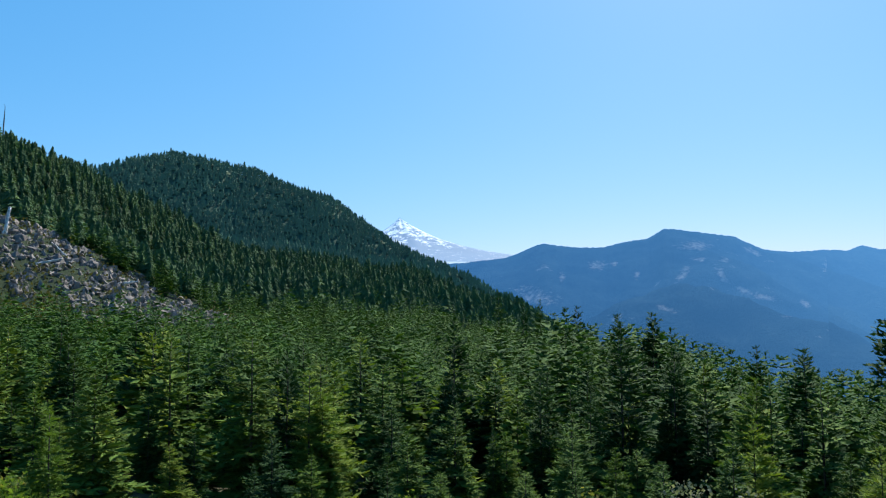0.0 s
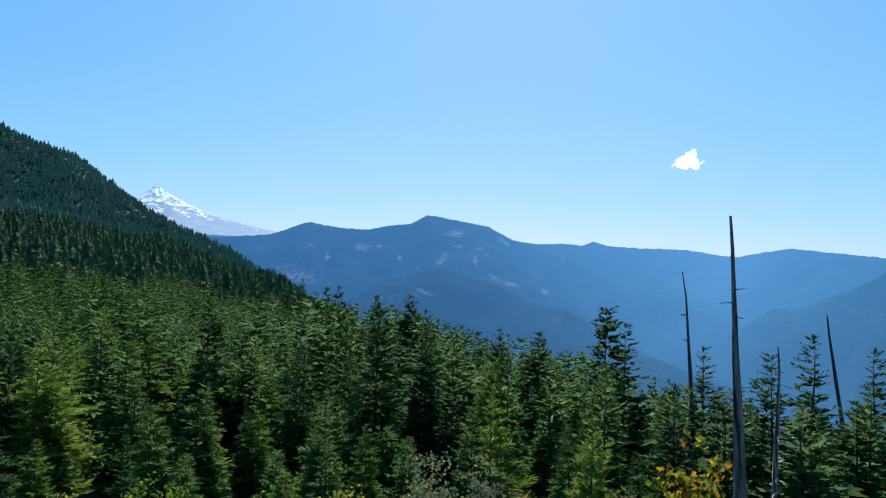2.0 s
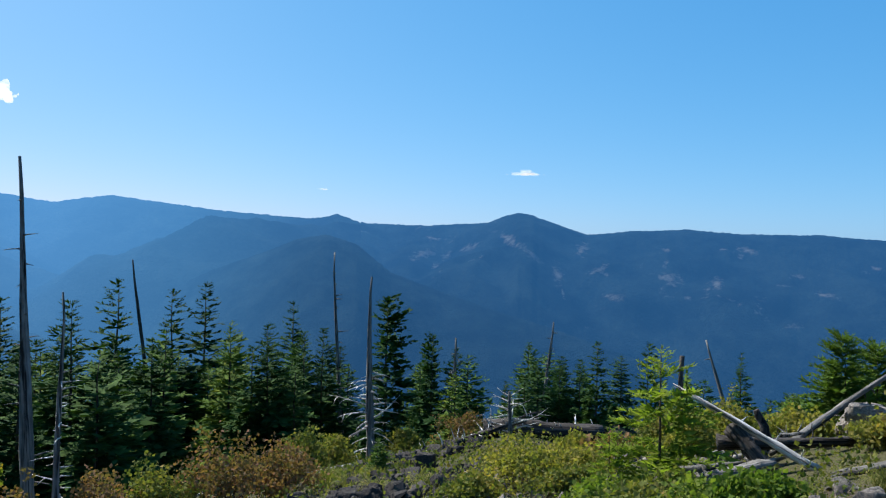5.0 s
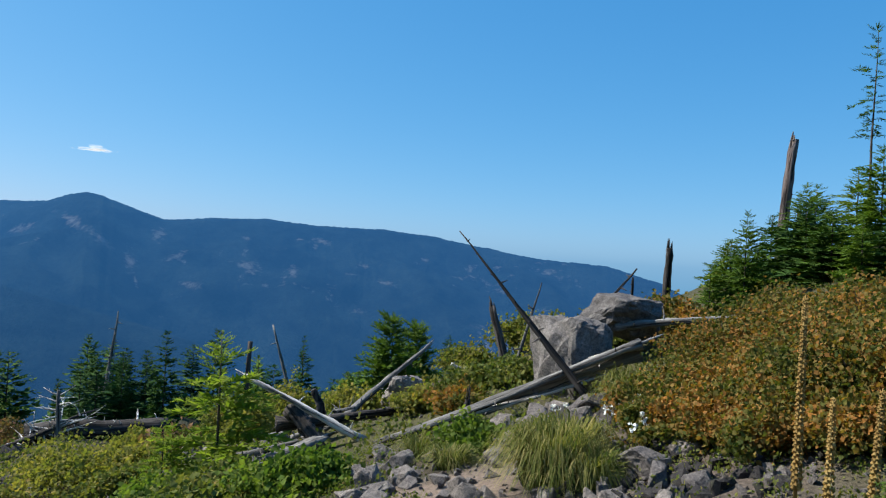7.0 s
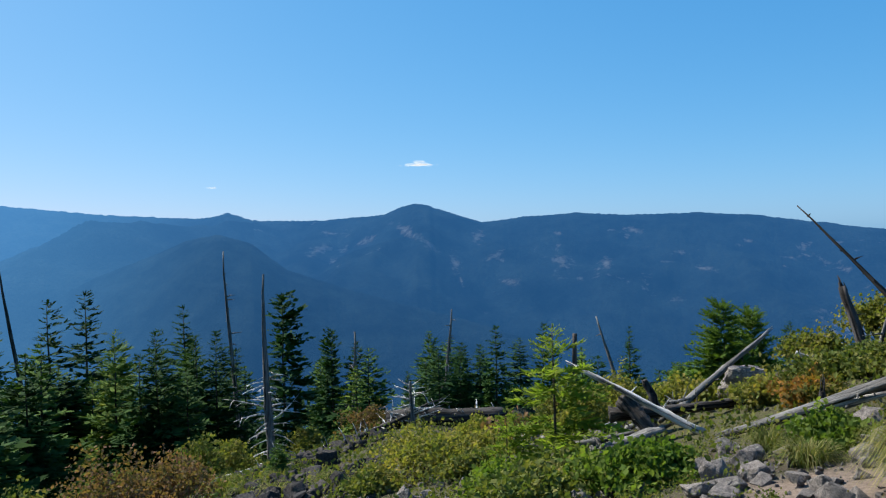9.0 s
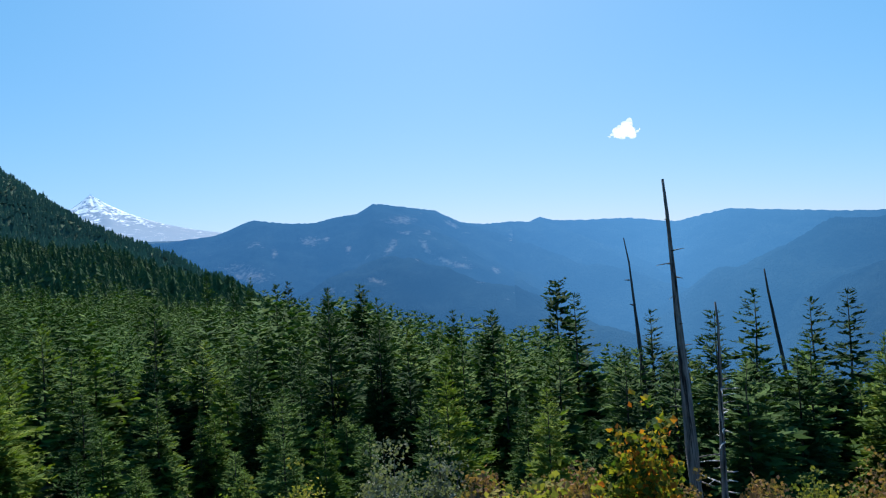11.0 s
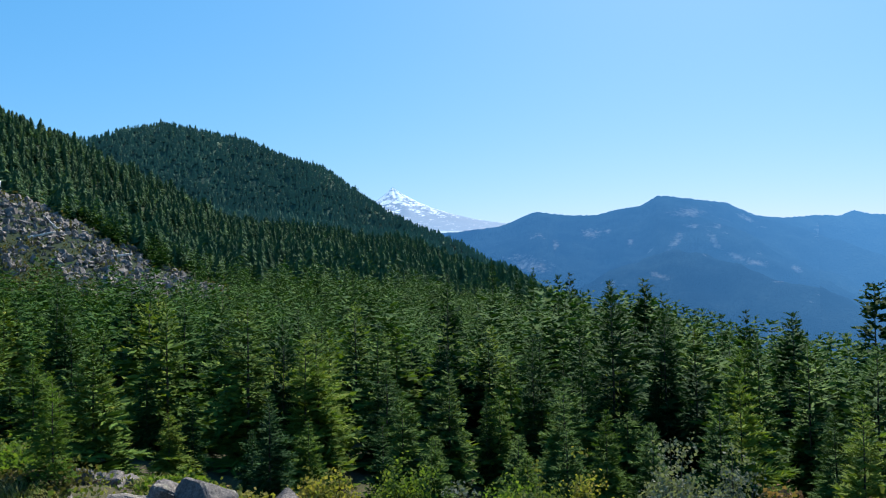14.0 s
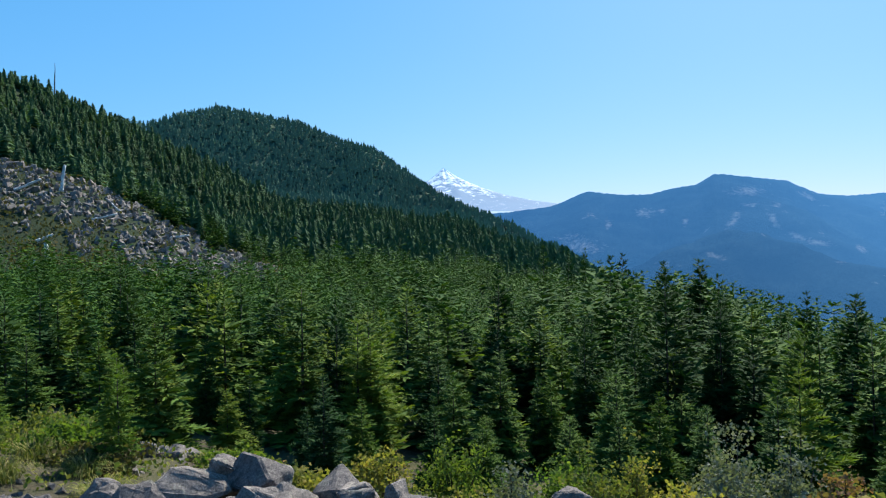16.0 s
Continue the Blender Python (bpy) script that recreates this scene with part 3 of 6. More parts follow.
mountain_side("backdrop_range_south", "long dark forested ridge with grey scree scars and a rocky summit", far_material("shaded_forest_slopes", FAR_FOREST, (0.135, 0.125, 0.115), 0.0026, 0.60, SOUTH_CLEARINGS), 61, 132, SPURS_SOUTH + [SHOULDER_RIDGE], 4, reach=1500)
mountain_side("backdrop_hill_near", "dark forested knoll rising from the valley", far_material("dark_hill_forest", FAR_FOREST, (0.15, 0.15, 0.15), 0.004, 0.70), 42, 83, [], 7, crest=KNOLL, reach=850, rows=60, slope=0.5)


def snow_mountain():
    """The single volcano: concave flanks, rock ribs between snowfields."""
    cx, cy = polar(-4.0, 4500)
    top = 1.6 + 4500 * math.tan(radians(6.5))
    n, m = 200, 90
    t = np.linspace(0, 1, m + 1)[:, None]
    a = np.linspace(0, 2 * np.pi, n, endpoint=False)[None, :]
    r = 1500 * t ** 1.3 + 0 * a
    q = r * (1 + 0.45 * np.clip(-np.cos(a), 0, 1))
    h = top + 4 - 198 * (1 - np.exp(-q / 330)) - 0.105 * q
    rib = fbm(np.cos(a) * 3.4 + 3 + t, np.sin(a) * 3.4 + t * 1.8, 5, 31)
    h = h + 26 * rib * np.sin(np.pi * np.minimum(1, t * 1.3 + 0.02)) * np.exp(-t * 0.8)
    V = np.stack([cx + r * np.cos(a), cy + r * np.sin(a), h], 2).reshape(-1, 3)
    F = [(i * n + j, i * n + (j + 1) % n, (i + 1) * n + (j + 1) % n, (i + 1) * n + j) for i in range(m) for j in range(n)]
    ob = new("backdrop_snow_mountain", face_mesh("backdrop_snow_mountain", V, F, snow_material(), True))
    tagged(ob, "snow-covered volcanic peak with bare rock ribs", "mountain", kind="structure")


snow_mountain()


# ---- clouds ----
def cloud_material(name, alpha):
    """Vapour whose sunlit white is painted as emission, thinner toward its frayed edges."""
    m, nt = material(name)
    s = node(nt, "ShaderNodeEmission", {0: rgb(0.97, 0.985, 1.0), 1: 0.72})
    c = node(nt, "ShaderNodeBsdfTransparent")
    fray = ramp(nt, noise_tex(nt, 0.05, 6.0, 0.7), [(0.3, (alpha * 0.35,) * 3), (0.6, (alpha,) * 3)])
    x = node(nt, "ShaderNodeMixShader", {0: fray, 1: c.outputs[0], 2: s.outputs[0]})
    node(nt, "ShaderNodeOutputMaterial", {0: x.outputs[0]})
    return m


def cloud(at, size, count, mat, label, seed, lump=0.35):
    rnd = random.Random(seed)
    bm = bmesh.new()
    for _ in range(count):
        x = rnd.gauss(0, 0.42)
        y, z = rnd.gauss(0, 0.4), abs(rnd.gauss(0, 0.42)) * max(0.15, 1 - abs(x))
        r = lump * rnd.uniform(0.4, 1.0) * max(0.25, 1 - abs(x) * 0.8)
        bmesh.ops.create_icosphere(bm, subdivisions=2, radius=r, matrix=Matrix.Translation((x, y, z)))
    for v in bm.verts:
        v.co += noise.noise_vector(v.co * 3.5) * 0.12
    me = bpy.data.meshes.new("cloud")
    bm.to_mesh(me)
    bm.free()
    me.materials.append(mat)
    me.polygons.foreach_set("use_smooth", [True] * len(me.polygons))
    ob = new("cloud", me)
    az = math.atan2(at[0], at[1])
    ob.matrix_world = Matrix.Translation(at) @ Euler((0, 0, -az)).to_matrix().to_4x4() @ Matrix.Diagonal((size[0], size[0] * 0.6, size[1], 1))
    tagged(ob, label, "cloud", kind="structure")


cloud((1941, 2668, 540), (72, 75), 46, cloud_material("bright_cloud", 0.42), "small bright white puffy cloud", 3)
cloud((3168, 925, 349), (85, 16), 40, cloud_material("thin_cloud", 0.16), "thin flat wisp of white cloud", 5)
cloud((2799, 1748, 257), (32, 8), 24, cloud_material("faint_cloud", 0.12), "tiny faint wisp of cloud", 8)


# ---- conifers ----
def tube(soup, pts, radii, sides=7, cap=True, rough=0.0, rnd=None):
    """A tapered round stick through the points."""
    pts = [Vector(p) for p in pts]
    rings = []
    for i, p in enumerate(pts):
        d = (pts[min(i + 1, len(pts) - 1)] - pts[max(i - 1, 0)]).normalized()
        s = d.orthogonal().normalized() if abs(d.z) < 0.9 else d.cross(Vector((1, 0, 0))).normalized()
        t = d.cross(s)
        ring = []
        for k in range(sides):
            a = 2 * math.pi * k / sides
            r = radii[i] * (1 + (rnd.uniform(-rough, rough) if rnd else 0))
            ring.append(p + (s * math.cos(a) + t * math.sin(a)) * r)
        rings.append(ring)
    V = [tuple(v) for r in rings for v in r]
    F = []
    for i in range(len(pts) - 1):
        for k in range(sides):
            F.append((i * sides + k, i * sides + (k + 1) % sides, (i + 1) * sides + (k + 1) % sides, (i + 1) * sides + k))
    if cap:
        F.append(tuple(range(sides))[::-1])
        F.append(tuple((len(pts) - 1) * sides + k for k in range(sides)))
    soup.add(V, F)


def fir_crown(H, W, seed, whorl, per, twigs, bare=0.08, droop=1.0, spire=0.0, gap=0.0, wide=1.0, core=0.15, spray=1.0):
    """Needled sprays on whorls of branches. H height, W half width at the base of the crown."""
    rnd = np.random.RandomState(seed)
    V, F = [], []

    def blade(p, d, side, ln, wd):
        n = len(V)
        tip = p + d * ln
        q = p + d * ln * 0.45
        V.extend([p, q + side * wd, tip, q - side * wd])
        F.append((n, n + 1, n + 2, n + 3))

    h = H * bare
    ph = rnd.rand() * 6.28
    lop = rnd.rand() * 6.28
    while h < H * 0.985:
        k = 1 - (h - H * bare) / (H * (1 - bare))
        L = W * (k ** (0.72 + spire)) * (0.78 + 0.42 * rnd.rand()) + 0.028 * H
        nb = max(3, int(per * (0.55 + 0.45 * k)))
        for b in range(nb):
            if rnd.rand() < gap:
                continue
            a = ph + 2 * math.pi * (b + 0.5 * rnd.rand()) / nb
            ln = L * (0.6 + 0.55 * rnd.rand()) * (1 + 0.22 * math.cos(a - lop))
            up = (0.6 * (1 - k) ** 2.0 + 0.10 - 0.34 * k * droop) + 0.15 * rnd.randn()
            d = np.array([math.cos(a), math.sin(a), up])
            d /= np.linalg.norm(d)
            s = np.array([-math.sin(a), math.cos(a), 0.0])
            p0 = np.array([0, 0, h + rnd.uniform(-0.3, 0.3) * whorl])
            m = max(2, int(twigs * (0.35 + 0.65 * ln / W)))
            for i in range(m):
                t = 0.18 + 0.82 * (i + rnd.rand() * 0.8) / m
                c = p0 + d * ln * t + np.array([0, 0, -0.10 * ln * t * t * droop + 0.06 * ln * t ** 3])
                tl = spray * ln * (0.40 * (1 - 0.52 * t) + 0.10) * (0.6 + 0.8 * rnd.rand())
                for sg in (-1, 1):
                    w = d * (0.62 + 0.3 * rnd.rand()) + s * sg * (0.75 + 0.3 * rnd.rand()) + np.array([0, 0, 0.30 * rnd.randn() + 0.1])
                    w /= np.linalg.norm(w)
                    sd = np.cross(w, np.array([0.75 * rnd.randn(), 0.75 * rnd.randn(), 1.0]))
                    sd /= np.linalg.norm(sd) + 1e-9
                    blade(c, w, sd, tl, tl * (0.19 + 0.11 * rnd.rand()) * wide)
            blade(p0 + d * ln * 0.12, d + np.array([0, 0, 0.04]), s, ln * 0.8, ln * core)
        ph += 0.9 + rnd.rand()
        h += whorl * (0.7 + 0.6 * rnd.rand()) * (0.7 + 0.3 * k)
    # leader shoot
    for i in range(5):
        a = rnd.rand() * 6.28
        d = np.array([0.25 * math.cos(a), 0.25 * math.sin(a), 1.0])
        d /= np.linalg.norm(d)
        blade(np.array([0, 0, H * 0.962]), d, np.array([math.sin(a), -math.cos(a), 0]), H * 0.04, H * 0.004)
    return np.array(V), np.array(F)


def fir_trunk(H, seed, thick=0.010):
    rnd = random.Random(seed)
    s = Soup()
    pts, rad = [], []
    for i in range(7):
        t = i / 6
        pts.append((rnd.uniform(-1, 1) * 0.006 * H * t, rnd.uniform(-1, 1) * 0.006 * H * t, -0.25 + (H * 0.985 + 0.25) * t))
        rad.append(H * thick * (1 - t) ** 0.9 + 0.004)
    tube(s, pts, rad, 7)
    return s.mesh("trunk", BARK, True)


class TreeKind:
    """One shape of tree, of unit height 5 m; grows a first tree and then copies of it."""

    def __init__(self, name, label, group, mat, H=5.0, **kw):
        self.name, self.label, self.group, self.H, self.first = name, label, group, H, None
        seed = kw.pop("seed")
        thick = kw.pop("thick", 0.010)
        V, F = fir_crown(H, seed=seed, **kw)
        self.crown = face_mesh("crown", V, F, mat)
        self.trunk = fir_trunk(H, seed, thick)

    def grow(self, x, y, height, width=1.0, lean=(0, 0)):
        z = gz(x, y) - 0.05
        k = height / self.H
        m = pose(x, y, z, lean[0], lean[1], random.uniform(0, 360)) @ Matrix.Diagonal((k * width, k * width, k, 1))
        if self.first is None:
            self.first = tagged(new(self.name), self.label, "tree", self.group)
            part("trunk", self.trunk, self.first)
            part("crown", self.crown, self.first)
            self.first.matrix_basis = m
            return self.first
        ob = self.first.copy()
        scene.collection.objects.link(ob)
        ob.matrix_basis = m
        for c in self.first.children:
            d = c.copy()
            scene.collection.objects.link(d)
            d.parent = ob
        return ob


FOREST = "young fir forest"
full = [TreeKind("fir_tree", "young green fir with dense drooping sprays in a crowded forest", FOREST, FIR, seed=10 + i, W=w, whorl=0.21, per=8, twigs=7, bare=0.03, wide=0.78) for i, w in enumerate((1.15, 1.0, 1.3))]
bright = [TreeKind("fir_tree", "sunlit yellow-green young fir at the forest edge", FOREST, FIR_BRIGHT, seed=20 + i, W=w, whorl=0.21, per=8, twigs=7, bare=0.03, wide=0.78) for i, w in enumerate((1.3, 1.1))]
dark = [TreeKind("fir_tree", "dark green narrow fir rising among younger trees", FOREST, FIR_DARK, seed=30 + i, W=w, whorl=0.19, per=8, twigs=9, bare=0.04, wide=0.8) for i, w in enumerate((1.0, 0.85))]
spire = [TreeKind("fir_tree", "slender open fir with a thin pointed spire", FOREST, FIR_DARK, seed=40 + i, W=w, whorl=0.20, per=8, twigs=9, bare=0.05, spire=0.22, gap=0.06, wide=0.7) for i, w in enumerate((0.95, 0.8))]
column = [TreeKind("fir_tree", "dark columnar fir with a ragged dense crown", FOREST, FIR_DARK, seed=50, W=0.55, whorl=0.17, per=8, twigs=5, bare=0.1, spire=-0.45)]
sapling = [TreeKind("fir_sapling", "small bushy fir sapling in the clearing", "saplings in the clearing", FIR, H=2.0, seed=60 + i, W=w, whorl=0.085, per=9, twigs=10, bare=0.02, core=0.07, wide=0.55) for i, w in enumerate((0.75, 0.62))]
# the same kinds with finer sprays, for the trees nearest the trail
full_fine = [TreeKind("fir_tree", "young green fir with fine drooping sprays near the trail", FOREST, FIR, seed=110 + i, W=w, whorl=0.20, per=9, twigs=15, bare=0.03, core=0.07, wide=0.48) for i, w in enumerate((1.1, 0.95, 1.2))]
bright_fine = [TreeKind("fir_tree", "sunlit yellow-green young fir at the forest edge", FOREST, FIR_BRIGHT, seed=120 + i, W=w, whorl=0.20, per=9, twigs=15, bare=0.03, core=0.07, wide=0.48) for i, w in enumerate((1.2, 1.05))]
dark_fine = [TreeKind("fir_tree", "dark green fir with fine dense sprays near the drop", FOREST, FIR_DARK, seed=125 + i, W=w, whorl=0.20, per=9, twigs=13, bare=0.03, core=0.07, wide=0.52) for i, w in enumerate((1.05, 0.9))]
bushy = [TreeKind("fir_sapling", "rounded bushy green fir in the clearing", "saplings in the clearing", FIR_BRIGHT, H=2.0, seed=130, W=0.80, whorl=0.075, per=11, twigs=22, bare=0.02, spire=-0.36, core=0.05, wide=0.5, spray=0.6)]
sapling_fine = [TreeKind("fir_sapling", "small light green fir by the trail", "saplings in the clearing", FIR_BRIGHT, H=2.0, seed=140 + i, W=w, whorl=0.085, per=9, twigs=22, bare=0.02, core=0.05, wide=0.5, spray=0.65) for i, w in enumerate((0.62, 0.7))]
rng = random.Random(7)


def top_tree(kinds, x, y, ztop, width=1.0, lean=(0, 0)):
    """A tree whose tip reaches the height ztop."""
    h = max(0.3, ztop - gz(x, y) + 0.05)
    return rng.choice(kinds).grow(x, y, h, width, lean)


# trees that stand out, by the place and height of their tips
for x, y, z in ((7.3, 47.3, 1.22), (7.7, 45.2, 1.32), (9.2, 40.8, 0.90), (10.6, 38.4, 0.70), (12.7, 42.0, -0.26), (13.8, 40.6, -0.83), (14.4, 38.2, -0.92), (14.0, 34.1, -0.49), (15.4, 32.4, -0.51), (0.1, 26.8, 1.09), (-4.3, 19.3, 0.38), (-10.4, 25.8, 1.50), (-13.1, 24.6, 1.61)):
    top_tree(dark, x, y, z, 0.8)
for x, y, z in ((4.5, 69.7, 2.52), (7.3, 74.5, 1.67), (7.9, 65.4, 1.73), (-10.6, 84.2, 2.06)):
    top_tree(dark, x, y, z, 0.55)
for x, y, z in ((2.8, 23.5, -0.61), (5.1, 22.3, 0.96), (4.1, 22.0, -0.83), (-6.8, 22.5, -0.4), (-8.2, 20.0, -0.6), (6.9, 23.0, 0.1)):
    top_tree(dark_fine, x, y, z, 0.85)
for x, y, z in ((0.2, 19.5, -1.94), (1.1, 20.2, -1.86), (-1.2, 19.0, -1.5)):
    top_tree(full_fine, x, y, z, 0.7)
for x, y, z, w in ((-6.5, 17.1, -1.66, 1.35), (-3.3, 18.9, -0.68, 1.1), (2.9, 19.5, -2.67, 1.2), (8.3, 20.3, -0.59, 1.05), (5.6, 13.9, -0.6, 0.9), (7.3, 12.8, -0.9, 1.0), (3.4, 15.6, -1.5, 1.0), (-8.6, 16.2, -0.9, 1.1)):
    top_tree(bright_fine, x, y, z, w)
for x, y, z, w in ((-3.7, 6.8, 0.63, 0.85), (-6.6, 9.0, 0.2, 1.0)):
    top_tree(sapling_fine, x, y, z, w)
for x, y, z in ((15.7, 25.3, 0.35), (18.2, 18.4, 0.43), (20.8, 18.5, 0.0), (23.1, 19.0, 0.15), (15.7, 20.5, -0.15), (28.4, 18.5, -0.85), (9.0, 30.4, 0.5)):
    top_tree(spire, x, y, z, 1.15)
for x, y, z in ((13.3, 14.7, 0.15), (19.0, 14.5, -0.95), (19.7, 13.6, -0.9), (20.3, 12.6, -1.1), (20.6, 12.1, -1.0), (11.5, 16.1, -0.75), (13.6, 28.7, -0.3), (10.4, 38.3, 1.0), (18.6, 23.3, -1.9), (18.1, 12.4, -1.2), (22.0, 13.8, -1.5), (27.0, 9.5, -3.1), (27.5, 8.1, -3.4), (26.0, 4.9, -2.1), (23.8, 5.1, -1.9), (14.3, -3.1, 0.0), (15.1, -3.9, -0.15)):
    top_tree(dark_fine + full_fine[:1] if math.hypot(x, y) < 25 else dark, x, y, z, 1.1)
for x, y, z, w in ((21.1, 36.0, 0.55, 1.0), (19.8, 9.4, 0.22, 1.1), (27.7, 11.3, -1.84, 0.9)):
    top_tree(column, x, y, z, w)
top_tree(dark, 24.9, 4.1, -1.3, 1.0)
top_tree(full, 14.2, 1.2, 0.03, 0.8)
airy = [TreeKind("fir_sapling", "thin yellow-green fir sapling with open sprays", "saplings in the clearing", FIR_LIME, H=2.0, seed=66, W=0.98, whorl=0.11, per=7, twigs=34, bare=0.05, gap=0.24, core=0.0, wide=0.5, spray=0.6, thick=0.013)]
top_tree(airy, 7.7, 0.3, 0.74, 0.95)
top_tree(airy, 7.5, 0.75, -0.05, 0.9)
for x, y, z, w in ((10.2, -1.0, -0.04, 1.5), (11.8, 5.5, -1.75, 1.0)):
    top_tree(sapling, x, y, z, w)
for x, y, z, w in ((8.1, -5.3, 2.24, 0.8), (9.4, -7.1, 2.78, 1.1), (8.3, -5.0, 1.6, 1.2), (8.8, -5.9, 1.9, 1.3), (8.1, -7.0, 3.1, 1.0), (9.3, -8.7, 3.5, 1.0), (7.4, -6.2, 2.2, 1.3), (10.0, -6.2, 2.0, 1.3)):
    top_tree(sapling_fine, x, y, z, w)
top_tree(sapling_fine, 3.1, -3.0, 0.87, 1.6)
top_tree(bushy, 11.9, -1.75, 0.52, 0.85)
top_tree(bushy, 13.0, -2.3, 0.30, 0.9)
top_tree(spire, 11.4, -0.4, 0.28)
straggly = [TreeKind("fir_tree", "thin straggly fir, mostly bare with a tufted top", FOREST, FIR_BRIGHT, seed=90, W=0.27, whorl=0.12, per=6, twigs=12, bare=0.50, spire=-0.3, gap=0.42, thick=0.007, core=0.03, wide=0.45, spray=0.7)]
top_tree(straggly, 10.5, -8.8, 5.5)
for x, y, z, w in ((8.9, -5.6, 1.95, 1.5), (9.6, -6.6, 2.35, 1.5), (8.6, -6.4, 2.45, 1.6), (9.0, -7.4, 3.0, 1.3), (8.0, -6.3, 2.3, 1.5), (7.3, -6.6, 2.3, 1.6), (10.3, -7.6, 2.9, 1.3), (9.9, -8.9, 3.4, 1.3), (7.6, -7.4, 2.9, 1.4)):
    top_tree(sapling_fine + sapling, x, y, z, w)

# the crowded young forest below the trail
taken = []


def free(x, y, gap):
    if any((x - a) ** 2 + (y - b) ** 2 < gap * gap for a, b in taken):
        return False
    taken.append((x, y))
    return True


def young_forest(count, r0, r1, gap):
    """Firs of mixed size, shorter toward the trail, kept below the line of tips where the bench ends."""
    made = 0
    for _ in range(count * 40):
        if made == count:
            break
        az, r = rng.uniform(-42, 36), math.sqrt(rng.uniform(r0 ** 2, r1 ** 2))
        x, y = (float(v) for v in polar(az, r))
        if az < -15 and r < 17.5 or az > 24 and r < 17 or not free(x, y, gap + 0.012 * r):
            continue
        h = float(np.interp(r, (13, 16, 20, 30, 60), (1.9, 2.8, 3.7, 4.5, 5.0))) * rng.uniform(0.55, 1.08)
        if rng.random() < 0.12:
            h *= 1.2
        cap = 1.5 + r * math.tan(radians(0.4 - 0.2 * max(az - 3, 0))) - gz(x, y)
        if az > 12 and r > 22:
            h = cap * rng.uniform(0.6, 0.95)
        h = min(h, max(1.3, cap * rng.uniform(0.8, 1.0)))
        kinds = rng.choice([full, full, dark, bright if r < 30 and az < 16 else dark])
        if r < 22:
            kinds = bright_fine if kinds is bright else dark_fine if kinds is dark else full_fine
        rng.choice(kinds).grow(x, y, h, rng.uniform(0.95, 1.4))
        made += 1


young_forest(80, 13.0, 24.0, 1.5)
young_forest(110, 24.0, 34.0, 1.35)

# scattered smaller firs along the edge of the drop
for _ in range(120):
    az, r = rng.uniform(33, 100), rng.uniform(17, 36)
    x, y = polar(az, r)
    if not free(x, y, 1.3) or (az > 58 and r < 23):
        continue
    cap = 1.6 + r * math.tan(radians(-5.5 - 0.03 * (az - 33))) - gz(x, y)
    rng.choice(full + dark).grow(x, y, max(0.9, min(5.0, cap * rng.uniform(0.7, 1.0))), rng.uniform(1.1, 1.5))


# ---- the woods on the slopes beyond, too many to count ----
def wood_tree(rnd, tiers, sides):
    """A small conifer of stacked ragged skirts, unit height."""
    V, F = [], []
    for i in range(tiers):
        z0 = 0.08 + 0.80 * i / tiers
        z1 = z0 + 1.25 / tiers
        r = (0.17 * (1 - z0) + 0.012) * rnd.uniform(0.72, 1.18)
        n = len(V)
        V.append((0, 0, min(1.0, z1)))
        a0 = rnd.random() * 6.28
        for k in range(sides * 2):
            a = a0 + math.pi * k / sides
            q = r * (rnd.uniform(0.85, 1.25) if k % 2 == 0 else rnd.uniform(0.4, 0.6))
            V.append((q * math.cos(a), q * math.sin(a), z0 - (0.03 if k % 2 == 0 else -0.02)))
        F.extend([(n, n + 1 + k, n + 1 + (k + 1) % (sides * 2)) for k in range(sides * 2)])
    return np.array(V), F


def woods(name, label, places, shapes, mat):
    """places: rows of x, y, height, width; one joined mesh of trees of the given shapes."""
    places = np.array(places)
    z = ground_height(places[:, 0], places[:, 1]) - 0.2
    Vs, Fs, n = [], [], 0
    for s, (V, f) in enumerate(shapes):
        rows = places[s::len(shapes)]
        zz = z[s::len(shapes)]
        V, f = np.asarray(V), np.asarray(f)
        a = (rows[:, 0] * 12.9 + rows[:, 1] * 7.7) % 6.28
        c, q = np.cos(a)[:, None], np.sin(a)[:, None]
        h, w = rows[:, 2:3], rows[:, 3:4]
        P = np.stack([rows[:, 0:1] + (V[:, 0] * c - V[:, 1] * q) * h * w, rows[:, 1:2] + (V[:, 0] * q + V[:, 1] * c) * h * w, zz[:, None] + V[:, 2] * h], 2)
        Vs.append(P.reshape(-1, 3))
        Fs.append((f[None] + (np.arange(len(rows)) * len(V))[:, None, None] + n).reshape(-1, f.shape[1]))
        n += P.shape[0] * P.shape[1]
    ob = new(name, face_mesh(name, np.concatenate(Vs), np.concatenate(Fs), mat))
    return tagged(ob, label, "forest", kind="stuff")


def on_talus(x, y):
    """The open rock slide on the hillside."""
    az, r = np.degrees(np.arctan2(x, y)), np.hypot(x, y)
    d = r - np.interp(az, (-60, -42, -33, -27, -21, -15), (170, 158, 140, 127, 114, 102))
    return (az < -16.5) & (d > -44 + 5 * np.sin(az * 1.3) + 1.9 * np.maximum(0, az + 34)) & (d < 6 + 3 * np.sin(az * 2.1))


SIGHT_AZ = np.arange(-50, 45, 0.5)
SIGHT_R = np.geomspace(20, 1000, 160)
_a, _r = np.meshgrid(SIGHT_AZ, SIGHT_R, indexing="ij")
_x, _y = polar(_a, _r)
SIGHT = np.maximum.accumulate(np.degrees(np.arctan2(ground_height(_x, _y) - 1.6, _r)), axis=1)


